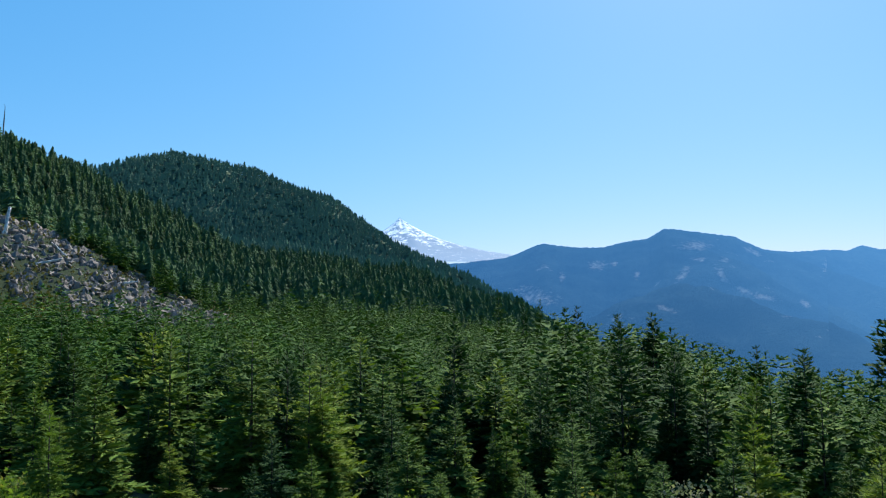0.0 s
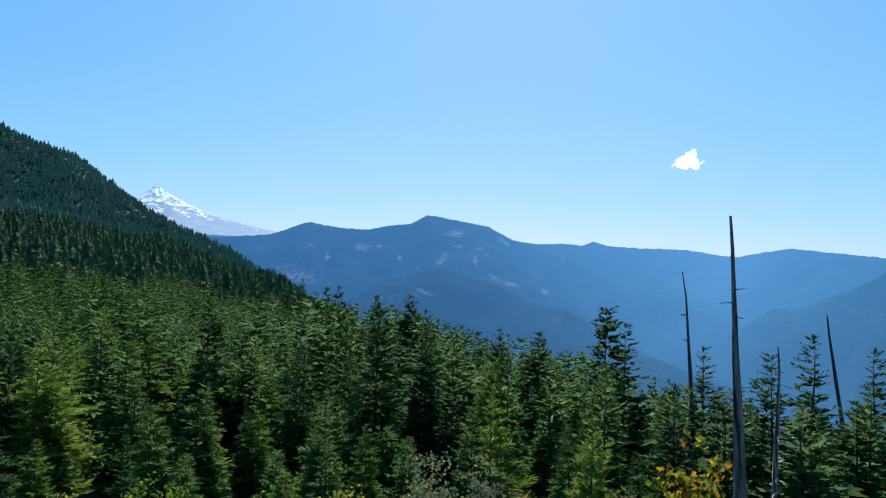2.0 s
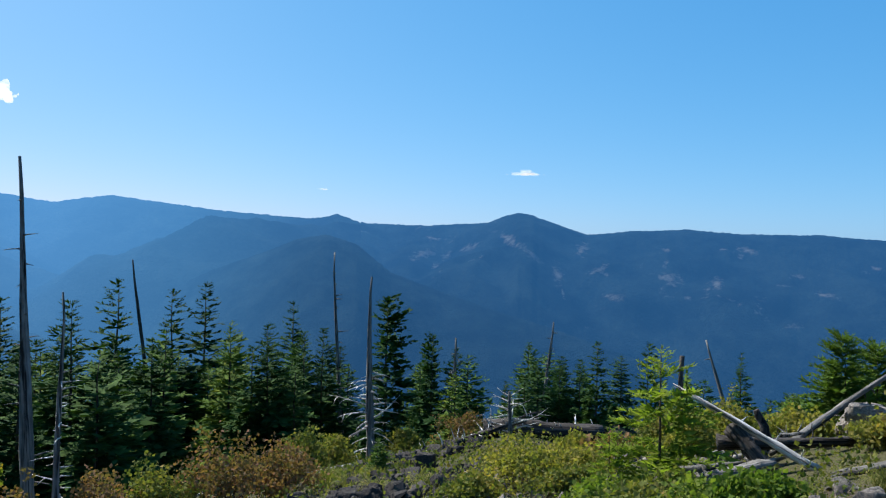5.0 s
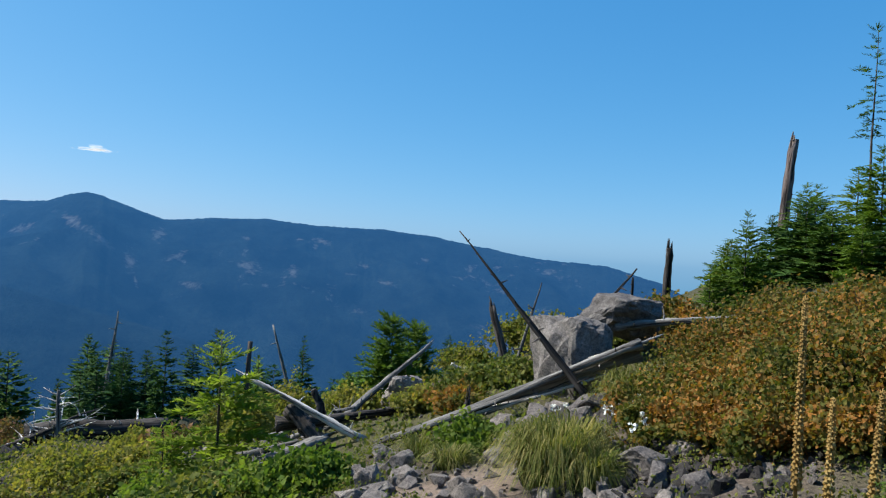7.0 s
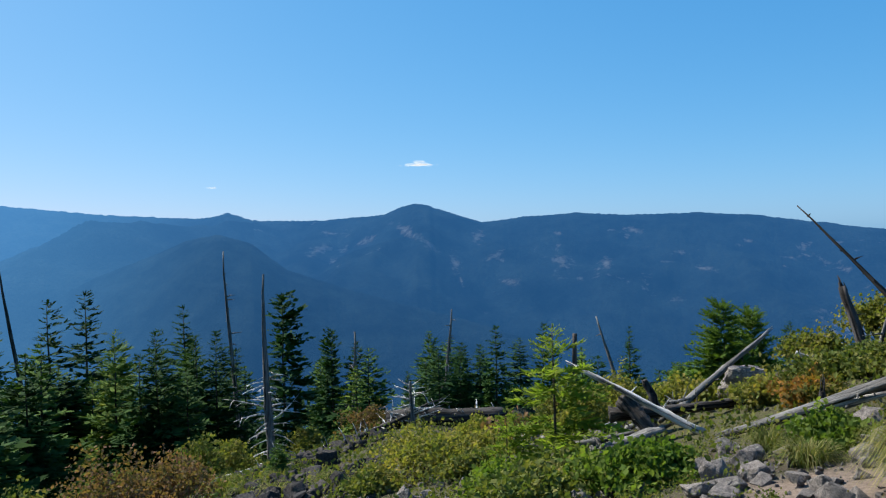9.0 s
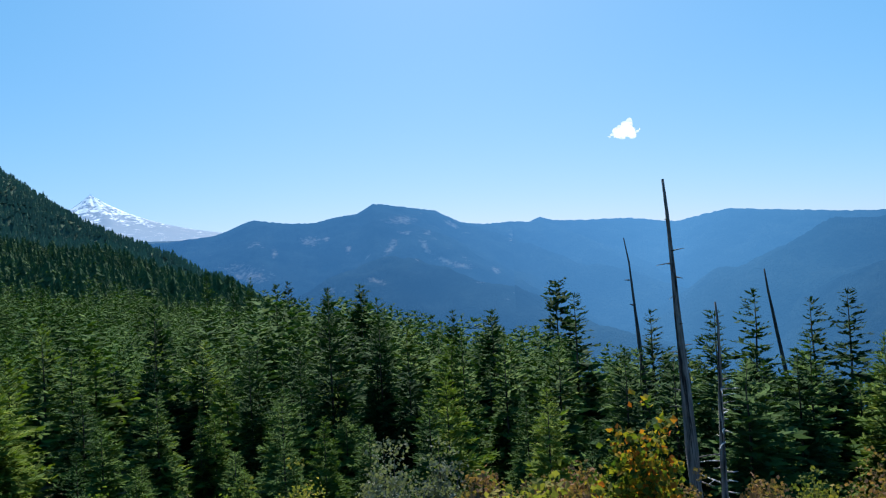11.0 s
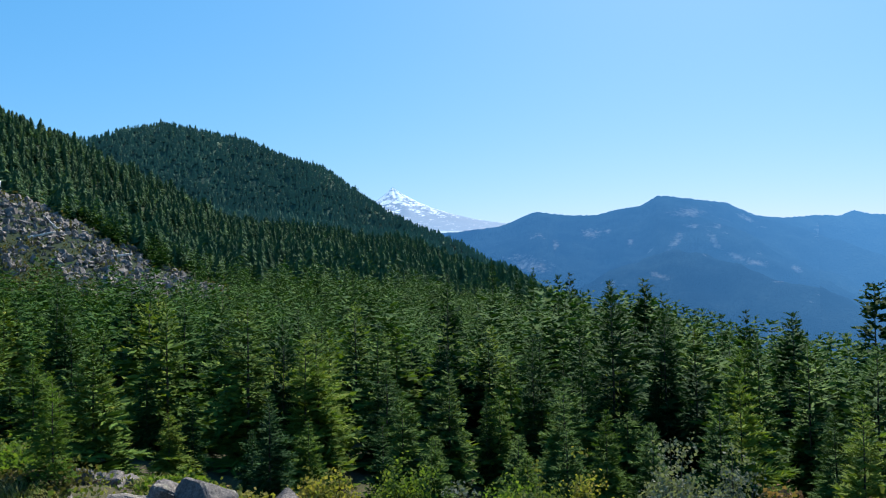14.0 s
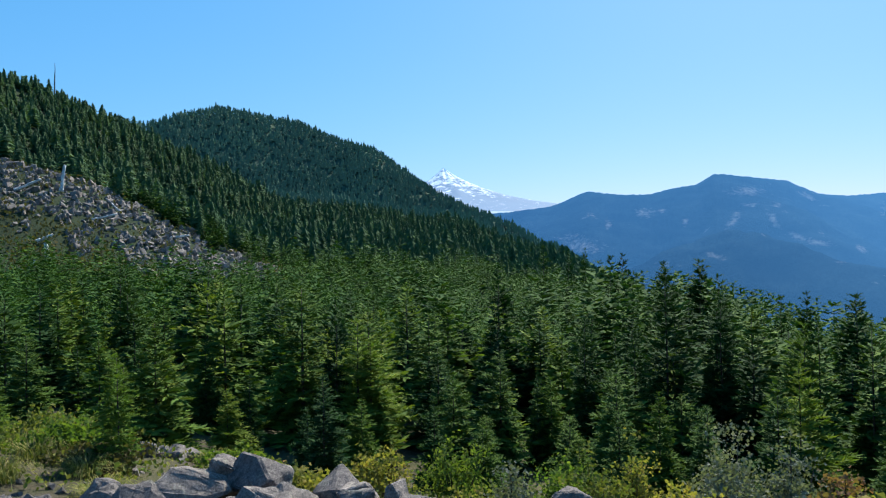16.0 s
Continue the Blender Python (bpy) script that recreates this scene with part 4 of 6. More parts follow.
def seen_slope(x, y, h):
    """Whether trees of height h there show over the slopes between them and the trail."""
    az, r = np.degrees(np.arctan2(x, y)), np.hypot(x, y)
    i = np.clip(np.round((az + 50) / 0.5).astype(int), 0, len(SIGHT_AZ) - 1)
    j = np.clip(np.searchsorted(SIGHT_R, r * 0.97) - 1, 0, None)
    return np.degrees(np.arctan2(ground_height(x, y) + h - 1.6, r)) > SIGHT[i, j]


wr = random.Random(21)
wn = np.random.RandomState(21)
shapes_near = [fir_crown(1.0, 0.2 + 0.03 * (k % 3), 70 + k, 0.10, 6, 2, bare=0.03, wide=1.2) for k in range(6)]
shapes_mid = [wood_tree(wr, 10, 4) for _ in range(6)]
shapes_far = [wood_tree(wr, 4, 3) for _ in range(5)]


def stand(count, az0, az1, r0, r1, power, low, high, w0, w1):
    """Places for trees: rows of x, y, height, width on the slopes that show."""
    n = count * 6
    az = wn.uniform(az0, az1, n)
    r = (r0 ** power + wn.rand(n) * (r1 ** power - r0 ** power)) ** (1 / power)
    x, y = polar(az, r)
    h = np.where(wn.rand(n) < 0.1, wn.uniform(0.6 * high, high, n), wn.uniform(low, low + 0.5 * (high - low), n))
    # beyond the drop only the tips would show
    cap = 1.5 + r * np.tan(np.radians(0.9 - 0.2 * np.maximum(az - 3, 0))) - ground_height(x, y)
    h = np.where((az > 7) & (r < 64), np.clip(cap * wn.uniform(0.66, 0.98, n), 2.0, 9.5), h)
    h = np.where((az > 0) & (r < 130), np.minimum(h, np.maximum(2.0, cap)), h)
    keep = ~on_talus(x, y) & seen_slope(x, y, h) & ~((az > 20) & (r > 70)) & ~((az > 10) & (r > 95) & (r < 200))
    rows = np.column_stack([x, y, h, wn.uniform(w0, w1, n)])[keep]
    return rows[:count]


shapes_young = [fir_crown(1.0, 0.19 + 0.03 * (k % 3), 170 + k, 0.055, 7, 3, bare=0.03, wide=1.1) for k in range(8)]
woods("young_forest", "crowded young green firs below the trail", stand(500, -44, 37, 31, 62, 2.0, 2.6, 6.4, 1.1, 1.7), shapes_young, FIR_FAR)
woods("near_hillside_forest", "crowded green conifers on the slope below the rock slide", stand(1700, -46, 24, 56, 140, 2.0, 2.6, 6.4, 1.1, 1.7), shapes_near, FIR_FAR)
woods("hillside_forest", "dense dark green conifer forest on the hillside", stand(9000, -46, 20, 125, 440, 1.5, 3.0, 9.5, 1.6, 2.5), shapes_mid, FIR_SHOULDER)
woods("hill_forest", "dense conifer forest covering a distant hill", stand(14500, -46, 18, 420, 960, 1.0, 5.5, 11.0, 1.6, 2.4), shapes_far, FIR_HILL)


# ---- snags and fallen wood ----
def limb_points(rnd, base, out, length, droop, steps=5):
    pts, p, d = [], Vector(base), Vector(out).normalized()
    for i in range(steps):
        pts.append(tuple(p))
        p = p + d * (length / (steps - 1))
        d = (d + Vector((rnd.uniform(-0.2, 0.2), rnd.uniform(-0.2, 0.2), -droop / steps + rnd.uniform(-0.1, 0.1)))).normalized()
    return pts


def snag(top, foot, radius, label, mat=None, limbs=10, limb_len=0.5, limb_low=0.0, limb_high=0.95, droop=0.5, name="dead_tree", pale=None, seed=0, tip=0.25, category="dead tree", group="snags", limb_rad=0.12, broken=False, sink=0.3):
    """A standing or leaning dead trunk, its stubs of limbs parts of their own."""
    rnd = random.Random(seed * 7 + 1)
    mat = mat or WOOD_GREY
    a, b = Vector(foot), Vector(top)
    axis = b - a
    L = axis.length
    ob = tagged(new(name), label, category, group)
    ob.matrix_world = Matrix.Translation(a) @ axis.to_track_quat("Z", "Y").to_matrix().to_4x4()
    s = Soup()
    n = 12
    pts, rad = [], []
    for i in range(n):
        t = i / (n - 1)
        w = 0.012 * L * math.sin(t * 3.0 + seed) * (1 if 0 < i < n - 1 else 0)
        pts.append((w, w * 0.6, -sink + (L + sink) * t))
        rad.append(radius * ((1 - t) * (1 - tip) + tip) * (1.25 if i == 0 else 1))
    tube(s, pts, rad, 10, True, 0.22, rnd)
    if broken:
        # splintered top
        for k in range(5):
            an = rnd.uniform(0, 6.28)
            q = rad[-1] * 0.6
            tube(s, [(q * math.cos(an), q * math.sin(an), L - 0.05), (q * math.cos(an), q * math.sin(an), L + rnd.uniform(0.03, 0.14))], [rad[-1] * 0.4, 0.004], 5)
    part("trunk", s.mesh("trunk", mat, True), ob)
    for i in range(limbs):
        t = limb_low + (limb_high - limb_low) * (i + rnd.random()) / limbs
        an = rnd.uniform(0, 6.28)
        ln = limb_len * rnd.uniform(0.35, 1.1) * (1 - 0.65 * t)
        base = (0, 0, L * t)
        p = limb_points(rnd, base, (math.cos(an), math.sin(an), rnd.uniform(-0.2, 0.35)), ln * rnd.uniform(0.75, 1.3), droop * rnd.uniform(-0.1, 1.3))
        s = Soup()
        twigs = []
        r0 = max(0.005 + 0.0009 * min(30.0, math.hypot(a.x, a.y)), radius * limb_rad * rnd.uniform(0.7, 1.3))
        tube(s, p, [r0 * (1 - 0.85 * k / 4) for k in range(5)], 5)
        for k in (2, 3):
            if ln > 0.35 and rnd.random() < 0.7:
                tw = limb_points(rnd, p[k], (math.cos(an + rnd.choice((-0.9, 0.9))), math.sin(an + 0.9), rnd.uniform(-0.4, 0.2)), ln * 0.4, droop, 4)
                w = Soup()
                tube(w, tw, [r0 * 0.5 * (1 - 0.8 * j / 3) for j in range(4)], 4)
                twigs.append(w)
        limb = part("limb", s.mesh("limb", pale or mat, True), ob)
        for w in twigs:
            part("twig", w.mesh("twig", pale or mat, True), limb)
    return ob


def grounded(x, y):
    return (x, y, gz(x, y))


snag((8.50, 10.37, 2.93), grounded(8.52, 9.9), 0.125, "tall bare grey snag with short broken limbs", limbs=16, limb_len=0.55, seed=1, tip=0.16, limb_high=0.9)
snag((13.37, 18.46, 2.20), grounded(13.2, 17.2), 0.12, "bare grey snag tapering to a thin point", WOOD_DARK, limbs=5, limb_len=0.5, seed=2, tip=0.12)
snag((21.27, 20.92, 0.93), grounded(22.2, 20.1), 0.14, "leaning dark dead trunk among firs", WOOD_DARK, limbs=4, limb_len=0.5, seed=3, tip=0.2)
snag((7.42, 8.05, 0.90), grounded(7.5, 8.1), 0.06, "thin grey dead trunk with pale broken twigs", limbs=30, limb_len=0.42, seed=4, tip=0.2, pale=WOOD_PALE, limb_high=0.7)
snag((21.63, 12.37, 1.43), grounded(21.3, 11.7), 0.10, "tall thin grey snag with drooping twigs", limbs=18, limb_len=0.7, seed=5, tip=0.2, droop=1.4)
snag((18.71, 9.38, 0.79), grounded(18.2, 9.0), 0.13, "grey snag with many bleached curving limbs near its foot", limbs=40, limb_len=1.15, seed=6, tip=0.2, droop=1.2, pale=WOOD_PALE, limb_rad=0.22, limb_high=0.5)
snag((27.45, 6.25, -1.01), grounded(27.3, 6.6), 0.09, "distant grey snag with stubby limbs", limbs=24, limb_len=0.6, seed=7, tip=0.3, limb_rad=0.35)
snag((26.34, 9.76, -1.74), grounded(26.3, 9.9), 0.10, "distant thin dead tree with bare limbs", limbs=18, limb_len=0.9, seed=8, tip=0.3, limb_rad=0.3)
snag((17.15, 4.75, -1.75), grounded(17.15, 4.7), 0.09, "short dead tree with pale upcurved limbs", limbs=18, limb_len=1.0, seed=9, tip=0.3, pale=WOOD_PALE, droop=-0.4, limb_rad=0.25)
snag((12.85, 0.14, 0.26), grounded(12.4, -0.4), 0.05, "leaning bare dead pole", limbs=4, limb_len=0.3, seed=10)
snag((7.18, -1.83, 1.79), (6.45, -2.85, 0.45), 0.038, "long leaning dark grey pole propped against a boulder", WOOD_ROT, limbs=14, limb_len=0.16, seed=11, tip=0.12, sink=0.1)
snag((9.25, -2.68, 0.96), grounded(9.0, -2.85), 0.06, "broken dark standing dead stem", WOOD_DARK, limbs=4, limb_len=0.2, seed=12, tip=0.7, broken=True)
snag((9.09, -3.24, 1.29), grounded(8.98, -2.93), 0.03, "thin leaning bare grey stem", limbs=8, limb_len=0.3, seed=13, tip=0.2)
snag((7.79, -3.87, 1.53), (7.95, -3.50, 1.0), 0.03, "short leaning dead stick behind a boulder", WOOD_DARK, limbs=4, limb_len=0.2, seed=14)
snag((9.44, -5.05, 1.81), grounded(9.45, -5.03), 0.06, "short charred broken snag", WOOD_DARK, limbs=6, limb_len=0.12, seed=15, tip=0.75, broken=True)
snag((10.55, -5.06, 1.39), grounded(10.55, -5.05), 0.03, "thin charred stub behind a boulder", WOOD_DARK, limbs=3, limb_len=0.15, seed=16, tip=0.5)
snag((11.19, -7.97, 3.73), grounded(11.3, -7.85), 0.095, "thick reddish-grey broken snag with knobby bark", BARK_GREY, limbs=22, limb_len=0.12, seed=17, tip=0.7, broken=True, limb_rad=0.3)
snag((11.45, -8.3, 2.6), grounded(11.45, -8.3), 0.06, "short dead stub beside a thick snag", BARK, limbs=6, limb_len=0.15, seed=18, tip=0.6)
snag((14.2, 0.6, -0.2), grounded(14.1, 0.6), 0.06, "short broken dark stub among firs", WOOD_DARK, limbs=3, limb_len=0.2, seed=19, tip=0.7)
snag((-169.0, 272.0, gz(-169.0, 272.0) + 15), grounded(-169.0, 272.0), 0.4, "tall bare snag on the wooded skyline", WOOD_GREY, limbs=10, limb_len=1.6, seed=20, tip=0.2)


def log(a, b, radius, label, mat=None, limbs=5, limb_len=0.35, seed=0, tip=0.55, name="fallen_log", pale=None, limb_rad=0.22):
    return snag(b, a, radius, label, mat, limbs=limbs, limb_len=limb_len, name=name, seed=seed, tip=tip, category="log", group="fallen logs", sink=0.0, pale=pale, limb_rad=limb_rad, broken=True)


log((8.08, -1.12, -0.40), (8.46, 0.14, 0.17), 0.048, "bleached barkless log lying across other wood", WOOD_PALE, 4, 0.2, 31, 0.5)
log((9.05, -0.85, -0.5), (10.18, -2.06, 0.35), 0.05, "long grey dead pole lying at a slant with broken stubs", WOOD_GREY, 14, 0.16, 32, 0.45)
log((6.48, -3.34, 0.82), (7.34, -1.24, -0.20), 0.075, "long split weathered grey log on the slope", WOOD_GREY, 5, 0.25, 33, 0.42)
log((6.36, -3.30, 0.90), (6.95, -1.95, 0.16), 0.040, "weathered strand split off a long log", WOOD_GREY, 4, 0.25, 45, 0.4)
log((6.58, -3.12, 0.66), (7.02, -1.75, 0.0), 0.030, "grey splintered pole beside a long log", WOOD_GREY, 4, 0.2, 46, 0.5)
log((6.62, -2.95, 0.70), (6.42, -3.42, 0.94), 0.030, "pale splinter standing off a long log", WOOD_PALE, 3, 0.15, 71, 0.3)
snag((7.12, -1.98, 0.24), grounded(7.12, -1.97), 0.035, "small dark broken stub beside a log", WOOD_DARK, limbs=2, limb_len=0.06, seed=72, tip=0.7, broken=True)
log((8.5, -0.2, -0.35), (8.75, -1.5, -0.22), 0.07, "dark weathered log under crossed poles", WOOD_DARK, 4, 0.25, 47, 0.6)
log((8.0, 0.35, -0.62), (8.35, -0.45, -0.5), 0.06, "grey twisted root lying in brush", WOOD_GREY, 4, 0.25, 48, 0.5)
log((8.9, -2.2, 0.05), (9.1, -3.4, 0.2), 0.06, "grey log behind low shrubs", WOOD_GREY, 4, 0.25, 49, 0.6)
log((7.0, -1.9, 0.10), (6.6, -3.0, 0.56), 0.03, "thin pale broken branch on a log", WOOD_PALE, 5, 0.2, 34, 0.4)
log((8.45, -0.35, -0.15), (8.2, -0.72, -0.52), 0.09, "curved dark rotten stump piece", WOOD_DARK, 3, 0.25, 35, 0.8)
log((7.85, -0.05, -0.62), (8.15, -0.75, -0.40), 0.10, "thick curved grey root piece", WOOD_GREY, 4, 0.3, 36, 0.6)
log((9.74, -2.29, 0.17), (9.68, -2.61, 0.05), 0.02, "short pale stick among shrubs", WOOD_PALE, 2, 0.15, 37)
log((7.5, -3.55, 0.93), (6.75, -4.7, 1.15), 0.045, "pale grey log half hidden behind shrubs", WOOD_GREY, 5, 0.25, 38, 0.5)
log((4.45, -3.05, 0.36), (3.6, -3.95, 0.52), 0.06, "bleached log under the shrubs", WOOD_PALE, 4, 0.3, 39, 0.7)
log((17.5, 5.5, -2.80), (18.3, 2.7, -2.74), 0.25, "thick rotten grey log with long cracks", WOOD_ROT, 18, 1.0, 40, 0.8, pale=WOOD_PALE, limb_rad=0.12)
log((15.9, 6.3, gz(15.9, 6.3) + 0.1), (17.4, 4.4, -2.45), 0.085, "dark rotten log leaning on a thicker one", WOOD_ROT, 10, 0.9, 61, 0.6, pale=WOOD_PALE)
log((16.7, 6.0, gz(16.7, 6.0) + 0.1), (17.7, 4.2, -2.3), 0.05, "dark bent dead limb over a log pile", WOOD_ROT, 14, 0.8, 62, 0.4, pale=WOOD_PALE)
log((16.6, 8.6, -4.2), (18.6, 6.2, -3.85), 0.12, "weathered grey log in the brush", WOOD_GREY, 6, 0.8, 41, 0.5, pale=WOOD_PALE)
log((13.0, 9.4, gz(13.0, 9.4) + 0.1), (15.3, 7.4, gz(15.3, 7.4) + 0.12), 0.07, "pale thin log lying in low brush", WOOD_PALE, 6, 0.5, 42, 0.4)
log((8.5, 9.2, gz(8.5, 9.2) + 0.08), (10.4, 7.9, gz(10.4, 7.9) + 0.1), 0.05, "pale dead branch on the ground", WOOD_PALE, 6, 0.4, 43, 0.4)
log((18.9, 6.0, gz(18.9, 6.0) + 0.15), (21.0, 5.5, gz(21.0, 5.5) + 0.2), 0.14, "grey fallen trunk behind a rotten log", WOOD_GREY, 6, 0.6, 44, 0.6)
for i, (az, r, dx, dy, up, rad) in enumerate(((-31.6, 128, 0.5, 0.3, 4.0, 0.30), (-34.4, 128, 3.4, 1.2, 1.8, 0.25), (-29.7, 118, 3.0, 1.5, 1.4, 0.22), (-32.5, 104, -0.3, 0.1, 1.9, 0.32), (-33.2, 110, 1.8, 0.8, 0.9, 0.26), (-24.5, 118, 2.4, 1.2, 1.0, 0.2), (-27.5, 122, -3.4, 0.6, 1.2, 0.2), (-33.6, 100, 0.5, 0.2, 1.0, 0.25), (-27.0, 98, 0.6, 0.2, 0.8, 0.2))):
    x, y = (float(v) for v in polar(az, r))
    log((x, y, gz(x, y) + 0.2), (x + dx, y + dy, gz(x + dx, y + dy) + 0.4 + up), rad, "bleached dead trunk on the rock slide", WOOD_PALE, 3, 0.8, 50 + i, 0.6)


def driftwood(pts, radii, mat, label, seed):
    """A twisted barkless root, its ends splintered."""
    rnd = random.Random(seed)
    fine, rad = [], []
    for k in range(len(pts) - 1):
        for t in (0.0, 0.34, 0.67):
            p = Vector(pts[k]).lerp(Vector(pts[k + 1]), t)
            fine.append(p + Vector([rnd.uniform(-0.012, 0.012) for _ in range(3)]))
            rad.append((radii[k] * (1 - t) + radii[k + 1] * t) * rnd.uniform(0.82, 1.18))
    fine.append(Vector(pts[-1]))
    rad.append(radii[-1])
    o = fine[0].copy()
    s = Soup()
    tube(s, [p - o for p in fine], rad, 9, True, 0.2, rnd)
    ob = tagged(new("driftwood_root"), label, "log", "fallen logs")
    ob.matrix_world = Matrix.Translation(o)
    part("root", s.mesh("root", mat, True), ob)
    for k in range(5):
        q = fine[rnd.randrange(2, len(fine))] - o
        w = Soup()
        tube(w, limb_points(rnd, q, (rnd.uniform(-1, 1), rnd.uniform(-1, 1), rnd.uniform(0, 0.8)), rnd.uniform(0.08, 0.2), 0.4), [0.012, 0.010, 0.008, 0.005, 0.002], 5)
        part("splinter", w.mesh("splinter", mat, True), ob)


driftwood([(8.73, -0.03, -0.84), (8.74, -0.25, -0.69), (8.75, -0.51, -0.63), (8.75, -0.62, -0.48), (8.75, -0.55, -0.31), (8.74, -0.4, -0.21)], (0.05, 0.075, 0.09, 0.085, 0.06, 0.03), WOOD_GREY, "thick twisted grey root lying under crossed logs", 81)
driftwood([(8.78, -0.09, -0.57), (8.79, -0.26, -0.51), (8.79, -0.31, -0.61), (8.8, -0.46, -0.52)], (0.03, 0.045, 0.035, 0.025), WOOD_GREY, "grey hooked root end in low brush", 82)
driftwood([(9.0, -0.58, -0.63), (9.0, -0.69, -0.4), (9.0, -0.67, -0.23), (9.0, -0.57, -0.06)], (0.06, 0.055, 0.05, 0.03), WOOD_DARK, "dark rotten stub standing among fallen logs", 83)
driftwood([(9.09, -0.73, -0.54), (9.09, -0.91, -0.38), (9.09, -0.82, -0.32), (9.08, -1.07, -0.27)], (0.03, 0.025, 0.03, 0.015), WOOD_GREY, "tangled grey branch behind a bleached log", 84)


# ---- rocks ----
def rock_mesh(seed, rough=0.06, points=16, cuts=2, mat=None, block=False):
    """An angular weathered boulder of unit radius; a block keeps the faces of a split slab."""
    rnd = random.Random(seed)
    bm = bmesh.new()
    if block:
        for c in ((a, b, d) for a in (-1, 1) for b in (-1, 1) for d in (-1, 1)):
            bm.verts.new(Vector([v * rnd.uniform(0.42, 1.0) for v in c]))
        for _ in range(7):
            v = [rnd.uniform(-0.65, 0.65) for _ in range(3)]
            v[rnd.randrange(3)] = rnd.choice((-1, 1)) * rnd.uniform(0.75, 1.08)
            bm.verts.new(Vector(v))
    for _ in range(0 if block else points):
        v = Vector((rnd.gauss(0, 1), rnd.gauss(0, 1), rnd.gauss(0, 1))).normalized() * rnd.uniform(0.8, 1.05)
        bm.verts.new(v)
    res = bmesh.ops.convex_hull(bm, input=bm.verts)
    bmesh.ops.delete(bm, geom=[g for g in res["geom_interior"] if isinstance(g, bmesh.types.BMVert)], context="VERTS")
    bmesh.ops.dissolve_limit(bm, angle_limit=radians(14), verts=bm.verts, edges=bm.edges)
    bmesh.ops.bevel(bm, geom=list(bm.edges), offset=0.06, segments=1, affect="EDGES", clamp_overlap=True)
    bmesh.ops.triangulate(bm, faces=bm.faces)
    if cuts:
        bmesh.ops.subdivide_edges(bm, edges=bm.edges, cuts=cuts, use_grid_fill=True)
        off = Vector((seed * 3.1, seed * 1.7, 0))
        for v in bm.verts:
            v.co += v.co.normalized() * (noise.fractal(v.co * 2.3 + off, 0.9, 2.0, 4) * rough * 1.6)
    me = bpy.data.meshes.new("boulder")
    bm.to_mesh(me)
    bm.free()
    me.materials.append(mat or ROCK)
    return me


STONES = [rock_mesh(s + 80, points=13, cuts=0, block=s % 3 == 0) for s in range(6)]
STONES_DARK = [rock_mesh(s + 90, points=13, cuts=0, block=s % 3 == 0, mat=ROCK_DARK) for s in range(6)]
BIG_ROCKS = [rock_mesh(s + 60, rough=0.085, cuts=5, block=True, mat=ROCK_PALE) for s in range(4)]
ROCKS = [rock_mesh(s, block=s % 2 == 1) for s in range(8)]
ROCKS_DARK = [rock_mesh(s + 40, mat=ROCK_DARK, block=s % 2 == 1) for s in range(4)]


PILE_ROCKS = [rock_mesh(s + 140, rough=0.05, points=12, cuts=3, mat=ROCK) for s in range(7)]
BIG = "boulders by the trail"


def boulder(x, y, z, size, label, group="", turn=0, tilt=(0, 0), shape=0, dark_one=False):
    ob = new("boulder", BIG_ROCKS[shape % 4] if group == BIG else PILE_ROCKS[shape % 7] if group in ("rock pile", "rocks beside the trail", "rocks between firs") else (ROCKS_DARK if dark_one else ROCKS)[shape % (4 if dark_one else 8)])
    ob.matrix_world = pose(x, y, z, tilt[0], tilt[1], turn) @ Matrix.Diagonal((*size, 1))
    return tagged(ob, label, "boulder", group)


boulder(7.1, -3.0, 0.60, (0.36, 0.42, 0.48), "large pale grey boulder standing on the slope", BIG, 28, (3, 5), 1)
boulder(7.7, -3.75, 1.02, (0.36, 0.42, 0.26), "dark-sided boulder resting behind a larger one", BIG, 24, (4, -6), 3)
boulder(9.75, -1.76, -0.22, (0.27, 0.30, 0.25), "blocky grey boulder half sunk in shrubs", BIG, 10, (5, 3), 3)
boulder(9.4, -2.15, -0.22, (0.26, 0.22, 0.2), "sloping grey rock beside a blocky boulder", BIG, 50, (10, 20), 4)
